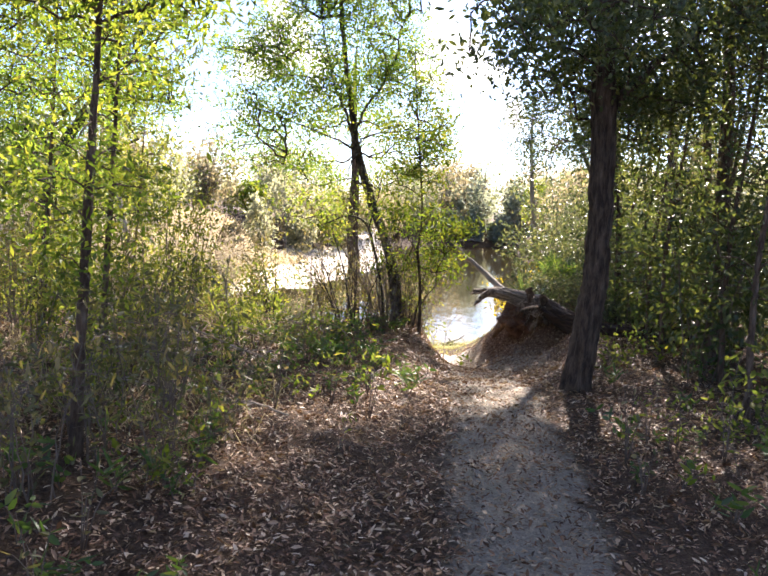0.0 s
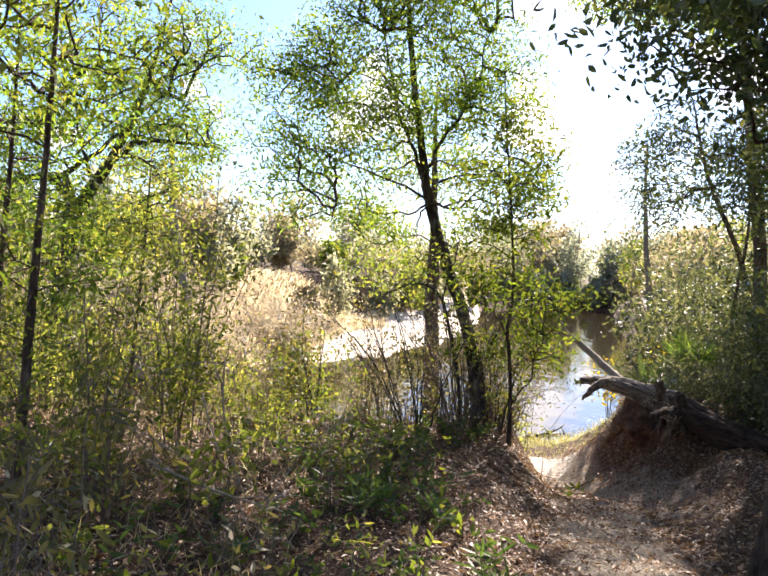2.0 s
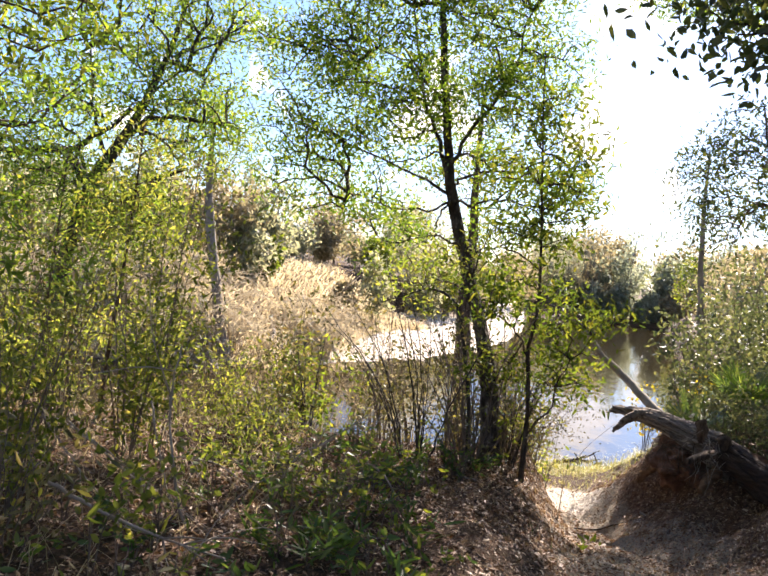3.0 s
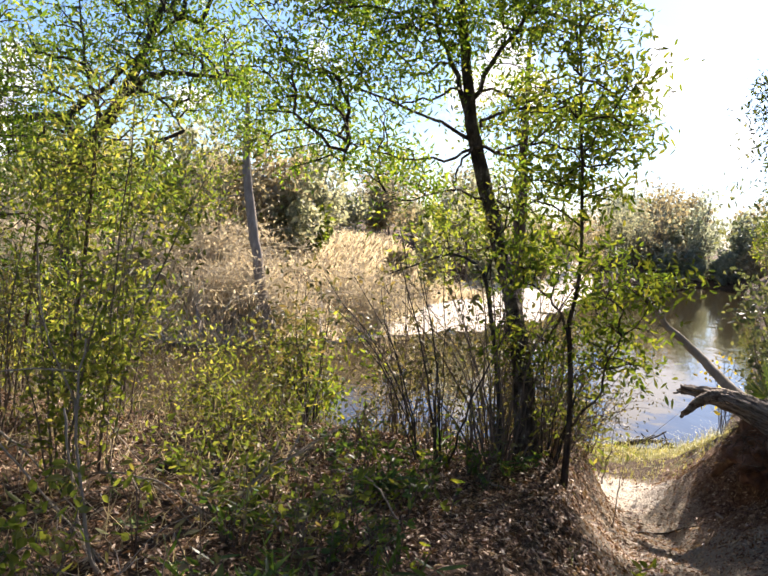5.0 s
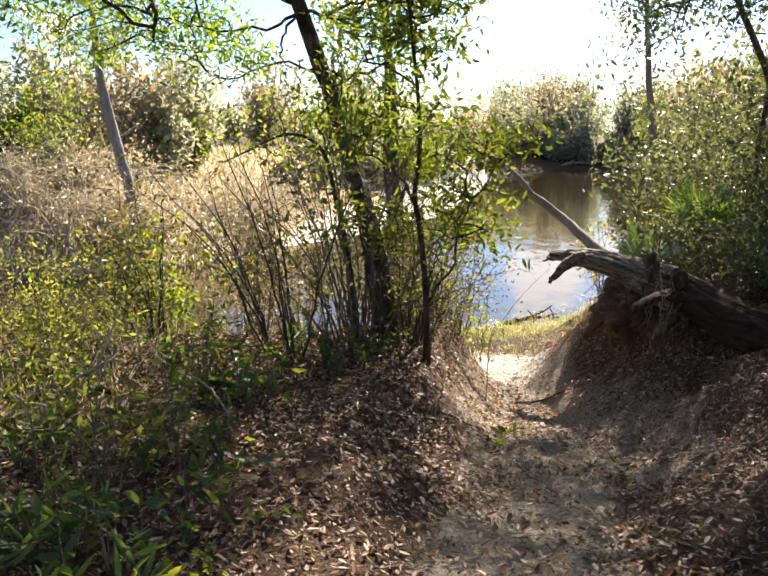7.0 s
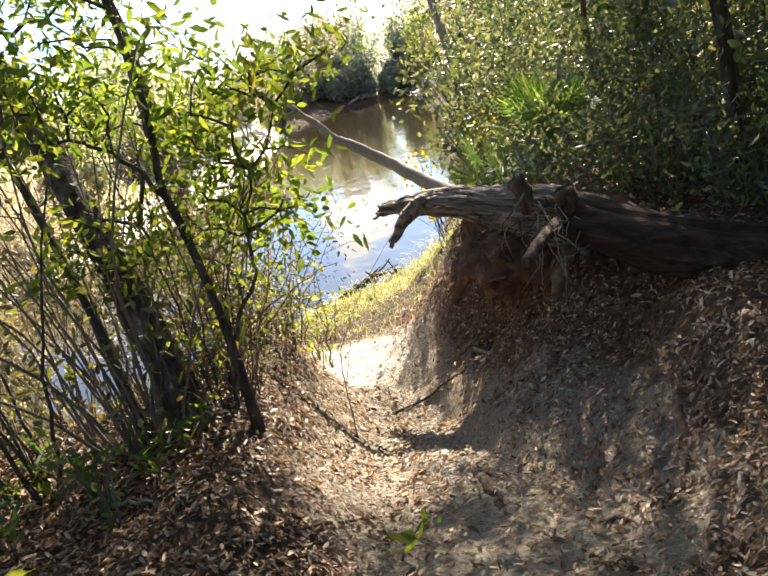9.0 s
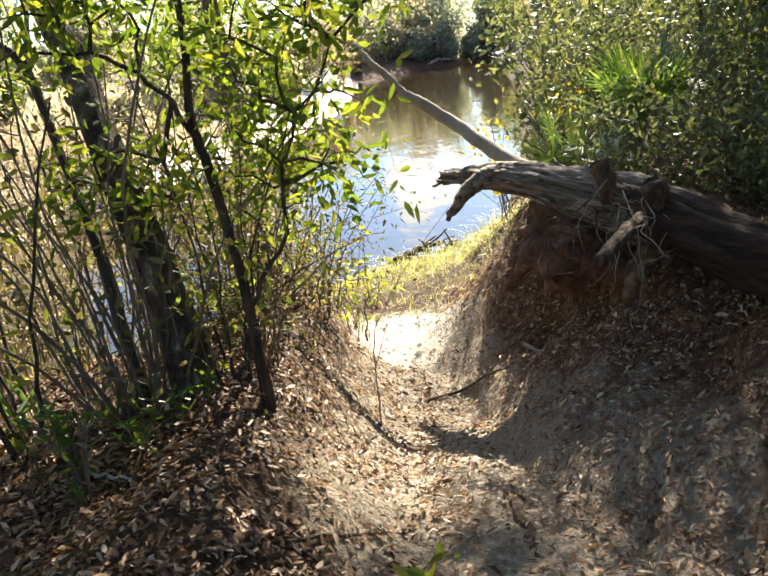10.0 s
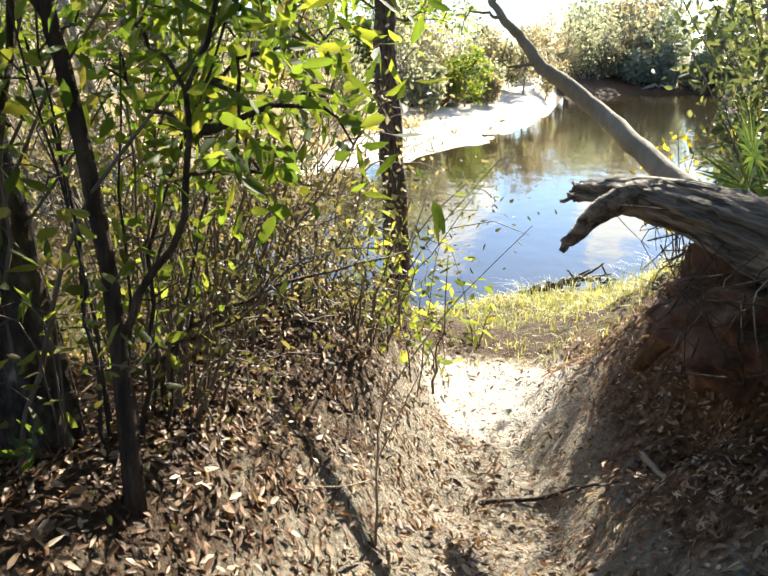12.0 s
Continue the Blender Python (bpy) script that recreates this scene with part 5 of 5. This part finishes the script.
# ---- palmetto ----
def palmetto(label, at, fronds, size, seed, aim=0.0):
    r = np.random.default_rng(seed)
    root = thing("palmetto", label, "palm", at, "palmettos")
    for k in range(fronds):
        a = k * 2.4 + r.uniform(-0.3, 0.3)
        tilt = r.uniform(0.25, 1.1)
        d = np.array((math.cos(a) * math.sin(tilt), math.sin(a) * math.sin(tilt), math.cos(tilt)))
        hub = d * size * r.uniform(0.5, 0.8)
        e1, e2 = frame_along(d)
        pet = tube(smooth_path([(0, 0, 0), hub * 0.5 + np.array((0, 0, 0.02)), hub], 5), np.linspace(0.008, 0.004, 5), 4)
        vs, fs = [pet[0]], [pet[1]]
        off = len(pet[0])
        n = 19
        for j in range(n):
            b = (j / (n - 1) - 0.5) * 4.0
            w = d * math.cos(b) + e1 * math.sin(b)
            L = size * (0.62 - 0.10 * abs(b)) * r.uniform(0.9, 1.1)
            side = np.cross(w, e2)
            side = side / np.linalg.norm(side) * 0.013 * size / 0.6
            droop = np.array((0, 0, -1.0)) * L * r.uniform(0.02, 0.2)
            q = [hub, hub + w * L * 0.45 + side + e2 * 0.004, hub + w * L + droop, hub + w * L * 0.45 - side + e2 * 0.004]
            vs.append(np.array(q))
            fs.append(np.array([[0, 1, 2, 3]]) + off)
            off += 4
        part("frond", mesh_np("frond", np.vstack(vs), np.vstack(fs), PALM), root)
    return root


palmetto("green fan-leaved palmetto behind the fallen tree", (3.02, 13.1, g(3.02, 13.1) + 0.36), 17, 0.56, 5)
palmetto("small dark fan-leaved palmetto under the bushes", (2.5, 13.0, g(2.5, 13.0) + 0.05), 9, 0.55, 6)


# ---- branches and sticks on the ground ----
def stick(label, pts, r0, mat, seed, name="stick", lift=0.012, forks=0):
    r = np.random.default_rng(seed)
    p3 = [(x, y, g(x, y) + lift if z is None else z) for x, y, z in pts]
    p = smooth_path(p3, 14)
    p[1:-1] += r.normal(size=(12, 3)) * r0 * 0.5
    o = p.mean(axis=0)
    main = mesh_np(name, *tube(p - o, np.linspace(r0, r0 * 0.45, 14), 7, ridge=0.12, lumps=0.15, seed=seed), material=mat, smooth=True)
    if not forks:
        ob = new(name, main)
        ob.location = o
        return tagged(ob, label, "stick")
    ob = thing(name, label, "stick", o)
    part("stem", main, ob)
    for k in range(forks):
        i = r.integers(4, 12)
        d = (p[i + 1] - p[i - 1])
        d = d / np.linalg.norm(d) + r.normal(size=3) * 0.6
        L = r.uniform(0.15, 0.4)
        q = smooth_path([p[i] - o, p[i] - o + d * L * 0.5, p[i] - o + d * L + r.normal(size=3) * 0.05], 6)
        part("twig", mesh_np("twig", *tube(q, np.linspace(r0 * 0.5, r0 * 0.2, 6), 5, seed=k), material=mat, smooth=True), ob)
    return ob


N = None
stick("dark curved stick lying across the sandy gully", [(1.24, 12.0, N), (1.44, 12.05, N), (1.66, 12.0, N), (1.78, 11.86, N)], 0.011, BARK_DARK, 1)
stick("pale broken stick on the gully wall", [(1.87, 12.0, N), (1.94, 11.75, N), (2.0, 11.5, N)], 0.013, DEADTWIG, 2)
stick("thin brown stick among fallen leaves", [(0.48, 9.5, N), (0.66, 9.66, N), (0.95, 9.98, N)], 0.011, BARK, 3, forks=1)
stick("exposed curved tree root on the sandy slope", [(2.2, 9.85, N), (2.07, 9.58, N), (1.97, 9.45, N), (1.84, 9.4, N), (1.7, 9.5, N)], 0.022, BARK, 4, name="tree_root", lift=0.0)
stick("exposed root running down the sandy path", [(1.47, 10.45, N), (1.45, 9.95, N), (1.5, 9.62, N), (1.62, 9.35, N)], 0.026, BARK, 5, name="tree_root", lift=-0.006)
stick("short pale stick on brown leaves", [(-0.02, 10.03, N), (0.19, 9.91, N)], 0.010, DEADTWIG, 6)
stick("short bleached stick on the leafy slope", [(2.12, 9.3, N), (2.02, 9.15, N)], 0.012, DEADTWIG, 7)
stick("bare dead stem leaning in the undergrowth", [(-1.34, 7.68, -0.05), (-1.5, 7.75, 0.25), (-1.58, 7.8, 0.62), (-1.56, 7.8, 0.95)], 0.010, DEADTWIG, 8, forks=4, name="dead_sapling")
stick("bleached dead branch lying in the undergrowth", [(-2.9, 8.8, 0.12), (-2.45, 8.6, 0.05), (-1.8, 8.2, -0.04)], 0.008, DEADTWIG, 9, forks=4)
stick("dark rotting log on the leafy ground", [(-1.9, 9.1, N), (-1.6, 9.25, N), (-1.2, 9.45, N)], 0.05, BARK_DARK, 10, name="rotting_log", lift=0.03)
stick("grey dead branch propped on the herbs", [(-1.75, 6.9, 0.35), (-1.4, 7.0, 0.2), (-0.9, 7.3, -0.02)], 0.010, DEADTWIG, 11, forks=5)
stick("bent dead stem among the herbs", [(-1.1, 8.5, N), (-1.0, 8.6, 0.2), (-0.8, 8.8, 0.32)], 0.009, DEADTWIG, 12, forks=3, name="dead_sapling")
stick("long thin dead branch near the path", [(-2.2, 5.2, 0.3), (-1.9, 5.4, 0.2), (-1.3, 5.9, 0.0)], 0.008, DEADTWIG, 13, forks=5)
stick("dry broken branch on the mound", [(0.3, 11.9, N), (0.55, 12.2, N), (0.75, 12.4, -0.3)], 0.009, DEADTWIG, 14, forks=3)
stick("thin bare stem rising from the mound", [(0.45, 10.9, N), (0.5, 10.9, 0.1), (0.75, 11.2, 0.2), (1.0, 11.6, 0.2)], 0.008, BARK, 15, forks=3, name="dead_sapling")
stick("dry twig standing by the sand", [(0.98, 11.2, N), (0.99, 11.2, -0.3), (1.02, 11.22, -0.1)], 0.005, DEADTWIG, 16, forks=3, name="dead_sapling")
for k, pts in enumerate([[(-1.8, 8.01, 0.55), (-1.68, 7.91, 0.33), (-1.53, 7.81, 0.08), (-1.38, 7.76, -0.03)], [(-2.59, 8.44, 0.22), (-1.81, 8.04, 0.02), (-1.54, 7.94, -0.05)], [(-1.7, 9.2, -0.06), (-1.26, 9.0, -0.05), (-1.1, 9.1, 0.2)],
                         [(-2.3, 7.6, 0.5), (-1.9, 7.5, 0.2), (-1.6, 7.5, -0.02)], [(-2.0, 8.6, 0.02), (-1.5, 8.4, 0.12), (-1.0, 8.3, -0.03)], [(-2.6, 9.3, 0.3), (-2.1, 9.0, 0.1), (-1.7, 8.8, -0.05)]]):
    stick("bleached dead branch lying in the undergrowth", pts, 0.0065, DEADTWIG, 320 + k, name="dead_branch", forks=6)["group"] = "dead branches in the undergrowth"
r = np.random.default_rng(33)
for k in range(26):
    x, y = r.uniform(-3.4, -0.3), r.uniform(5.2, 10.4)
    a = r.uniform(0, 6.28)
    L = r.uniform(0.25, 0.7)
    stick("dead twig lying among the fallen leaves", [(x, y, N), (x + math.cos(a) * L * 0.5, y + math.sin(a) * L * 0.5, g(x, y) + r.uniform(0.02, 0.2)), (x + math.cos(a) * L, y + math.sin(a) * L, g(x, y) + r.uniform(0.02, 0.3))], r.uniform(0.004, 0.008), DEADTWIG, 200 + k, forks=2, name="dead_twig")["group"] = "dead twigs"
for k, pts in enumerate([[(1.0, 17.3, N), (1.5, 17.6, N), (2.1, 17.9, N)], [(1.3, 17.7, N), (1.8, 17.8, -1.55), (2.2, 17.7, -1.5)], [(0.8, 16.9, N), (1.15, 17.2, N), (1.5, 17.4, N)], [(1.9, 17.6, N), (2.3, 18.0, N), (2.7, 18.4, N)], [(1.2, 17.0, N), (1.5, 17.0, -1.4), (1.8, 17.3, -1.45)], [(1.6, 17.5, N), (1.9, 17.55, N), (2.3, 17.8, N)]]):
    stick("dark wet driftwood at the water's edge", pts, 0.042, BARK_DARK, 300 + k, name="driftwood", lift=0.03, forks=3)


# ---- the far bank ----
tree("river_tree", "pale leaning tree on the far river bank", "tree", [(-7.05, 23.5, g(-7.05, 23.5) - 0.1), (-7.35, 23.5, -0.7), (-7.6, 23.5, 0.39), (-7.93, 23.5, 1.76), (-8.1, 23.5, 2.9), (-8.2, 23.5, 4.6)], [0.17, 0.14, 0.12, 0.10, 0.04],
     [((-8.3, 23.5, 3.9), (1.6, 1.2, 1.2)), ((-9.3, 23.4, 1.8), (1.0, 0.9, 1.2))], 130, 26, clump_size=0.35, leaf=(0.12, 0.05), leaf_mat=LEAF_YELLOW, bark=BARK_PALE, seed=121, start=0.6, sides=12)
tree("river_tree", "yellow-leaved tree standing in the shallow water", "tree", [(-0.48, 19.0, g(-0.48, 19.0)), (-0.52, 19.0, -1.2), (-0.6, 19.0, 0.0), (-0.66, 19.0, 1.2), (-0.70, 19.0, 2.4), (-0.8, 19.0, 4.0), (-0.85, 19.0, 5.2)], [0.19, 0.15, 0.14, 0.12, 0.085, 0.05, 0.02],
     [((-1.8, 19.0, 1.6), (1.0, 0.9, 0.7)), ((-0.3, 19.2, 1.7), (0.7, 0.7, 0.6)), ((-0.9, 19.0, 3.6), (1.3, 1.1, 0.9))], 150, 17, clump_size=0.3, leaf=(0.10, 0.042), leaf_mat=LEAF_YELLOW, bark=BARK, seed=122, start=0.45, sides=14, ridge=0.14)


def far_trees(name, label, spots, mat, seed, leaf=(0.22, 0.12), per=30, clumps=34):
    """Woods too far away to count: trunks, limbs and leaves joined."""
    r = np.random.default_rng(seed)
    wood, c = [], []
    for x, y, h, w in spots:
        z = g(x, y)
        wood.append(tube(smooth_path([(x, y, z - 0.2), (x + r.normal() * 0.1, y, z + h * 0.4), (x + r.normal() * 0.3, y, z + h * 0.9)], 6), np.linspace(0.016 * h, 0.005 * h, 6), 6))
        p = in_blobs([((x, y, z + h * 0.55), (w, w, h * 0.46))], clumps, r)
        for q in p[::3]:
            wood.append(tube(smooth_path([(x, y, z + h * 0.25), (x, y, z + h * 0.4) + (q - (x, y, z + h * 0.4)) * 0.5, q], 4), np.linspace(0.006 * h, 0.002 * h, 4), 4))
        idx = np.repeat(np.arange(len(p)), r.poisson(per, len(p)))
        c.append(p[idx] + r.normal(size=(len(idx), 3)) * w * 0.2)
    root = thing(name, label, "woods", kind="stuff")
    part("wood", mesh_np("wood", *join(wood), material=BARK_PALE), root)["kind"] = "stuff"
    part("foliage", mesh_np("foliage", *leaves(np.vstack(c), *leaf, r=r), material=mat), root)["kind"] = "stuff"


r = np.random.default_rng(55)
kinds = {"grey": [], "olive": [], "green": [], "end": [], "end_tan": []}
for k in range(400):
    if k < 190:
        x = r.uniform(-42, 5)
        y = np.interp(x, FAR_X, FAR_Y) + (r.uniform(5.5, 11) if k % 2 else r.uniform(8, 34))
        tall = r.choice((0.5, 0.75, 1.0, 1.45)) * r.uniform(0.8, 1.15) * (0.035 * y + 1.5)
        if -5.0 < x < 1.8:
            y += 9.0
    elif k < 320:
        x, y = r.uniform(3, 40), r.uniform(82, 96)
        tall = r.uniform(2.5, 8.0)
        if k % 4 == 0:
            x, y, tall = r.uniform(4, 16), r.uniform(80.8, 82), r.uniform(1.5, 3.0)
    else:
        y = r.uniform(18, 84)
        x = np.interp(y, NEAR_Y, NEAR_X) + r.uniform(1.2, 16)
        tall = r.uniform(1.8, 3.4) * (1 + 0.012 * y)
    key = ("grey", "olive", "green")[int(r.choice(3, p=(0.55, 0.33, 0.12)))]
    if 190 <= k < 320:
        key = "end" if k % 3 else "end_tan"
    kinds[key].append((x, y, tall, tall * r.uniform(0.18, 0.46)))
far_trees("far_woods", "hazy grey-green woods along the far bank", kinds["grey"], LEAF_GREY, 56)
far_trees("far_woods", "tan autumn woods along the far bank", kinds["olive"], LEAF_TAN, 57)
# trees at the bend wear the leaf colour paled for haze
far_trees("far_woods", "grey-green trees paled by painted haze where the river bends away", kinds["end"], LEAF_HAZE, 59, leaf=(0.42, 0.22), per=20, clumps=46)
far_trees("far_woods", "pale tan trees where the river bends away", kinds["end_tan"], LEAF_TAN, 60, leaf=(0.42, 0.22), per=20, clumps=46)
far_trees("far_woods", "green trees in the far woods", kinds["green"], LEAF_YELLOW, 58)


def brush(name, label, n, area, tall, seed, keep, mat, width=0.02):
    r = np.random.default_rng(seed)
    x, y = r.uniform(area[0], area[1], n), r.uniform(area[2], area[3], n)
    m = keep(x, y, r.random(n))
    x, y = x[m], y[m]
    k = len(x)
    c = np.stack([x, y, height(x, y) - 0.02], -1)
    h = tall * r.uniform(0.35, 1.3, k)[:, None]
    a = r.uniform(0, 6.28, k)
    out = np.stack([np.cos(a), np.sin(a), 0 * a], -1)
    side = np.stack([np.ones(k), 0 * a, 0 * a], -1) * width
    return tagged(new(name, mesh_np(name, *blades(c, out, side, h, r.uniform(0.3, 2.2, k)[:, None]), mat)), label, "brush", kind="stuff")


def bare_bush(label, at, stems, tall, wide, seed):
    """A dead bush: many thin arching stems with side twigs from one foot."""
    r = np.random.default_rng(seed)
    root = thing("bare_bush", label, "shrub", at, "bare bushes on the far bank")
    out, lv = [], []
    for k in range(stems):
        a = r.uniform(0, 6.28)
        d = np.array((math.cos(a), math.sin(a), 0)) * wide * r.uniform(0.2, 1)
        h = tall * r.uniform(0.35, 1)
        p = smooth_path([d * 0.05 + np.array((0, 0, -0.2)), d * 0.35 + np.array((0, 0, h * 0.6)), d * 0.8 + np.array((0, 0, h)), d * 1.25 + np.array((0, 0, h * r.uniform(0.55, 1.0)))], 8)
        out.append(tube(p, np.linspace(0.02, 0.007, 8), 3))
        for j in range(6):
            q = p[r.integers(3, 8)]
            e = q + np.array((d[0] * 0.4, d[1] * 0.4, 0)) * r.uniform(0, 1) + r.normal(size=3) * 0.42
            out.append(tube(smooth_path([q, (q + e) / 2 + r.normal(size=3) * 0.04, e], 4), np.linspace(0.009, 0.005, 4), 3))
            lv.append(e + r.normal(size=(3, 3)) * 0.16)
    tagged(part("branchwork", mesh_np("branchwork", *join(out), material=BLEACHED), root), kind="stuff")
    tagged(part("foliage", mesh_np("foliage", *leaves(np.vstack(lv), 0.10, 0.035, r=r), material=BRUSH), root), kind="stuff")
    return root


r = np.random.default_rng(91)
for k in range(22):
    x = -15 + 0.47 * k + r.uniform(-0.2, 0.2)
    y = float(np.interp(x, FAR_X, FAR_Y)) + r.uniform(0.9, 4.5) + (9.0 if x > -5 else 0)
    bare_bush("pale dead twiggy bush sprawling on the far bank", (x, y, g(x, y)), 26, r.uniform(0.6, 1.8), r.uniform(1.0, 2.3), 600 + k)
brush("dry_brush", "dry tan brush and fallen reeds on the far bank", 52000, (-24, -3.0, 19, 40), 0.5, 65,
      lambda x, y, u: (u < 0.9) & (y - np.interp(x, FAR_X, FAR_Y) > 0.15 + 11.0 * step01(-5.6, -4.4, x)) & (y - np.interp(x, FAR_X, FAR_Y) < 19), BRUSH)
brush("undergrowth", "dry tan stems and grass in the thicket undergrowth", 2600, (-4.5, -0.7, 4.8, 10.5), 0.34, 67, lambda x, y, u: (x < -0.35 - 0.07 * y) & (u < 0.55 + 0.6 * wobble(x, y, 1.3, 0.8)), LEAF_TAN, width=0.0022)
brush("bank_sedge", "rough olive and tan sedge along the near bank edge", 5000, (-7, 0.0, 11.2, 15.0), 0.3, 66, lambda x, y, u: (u < 0.5 + 0.5 * wobble(x, y, 1.6, 0.3)) & (height(x, y) > -1.88), LEAF_OLIVE, width=0.005)
for k in range(7):
    x = -13 + 1.3 * k
    y = float(np.interp(x, FAR_X, FAR_Y)) + 1.0
    stick("bare dead branch fallen down the far bank", [(x, y + 1.5, g(x, y + 1.5) + 0.5), (x + 0.5, y, g(x + 0.5, y) + 0.4), (x + 1.2, y - 0.9, WATER + 0.1)], 0.05, DEADTWIG, 400 + k, name="dead_branch", forks=5)["group"] = "dead branches on the far bank"
stick("bleached log on the far shore", [(8.2, 80.2, WATER + 0.3), (9.6, 80.4, WATER + 0.55), (11.0, 80.8, WATER + 0.4)], 0.16, BARK_PALE, 420, name="shore_log", forks=2)

# the wood that closes the place behind the path
for k, (x, y) in enumerate([(-4.5, -5.5), (-1.8, -7.0), (1.2, -6.5), (4.0, -5.5), (6.0, -2.5), (-6.5, -2.5), (-7.5, 2.0), (7.0, 2.0)]):
    src = [o for o in scene.objects if o.name.startswith("woodland_tree")][k % 5]
    copy_thing(src, pose(x, y, g(x, y), 0, 0, 77 * k))
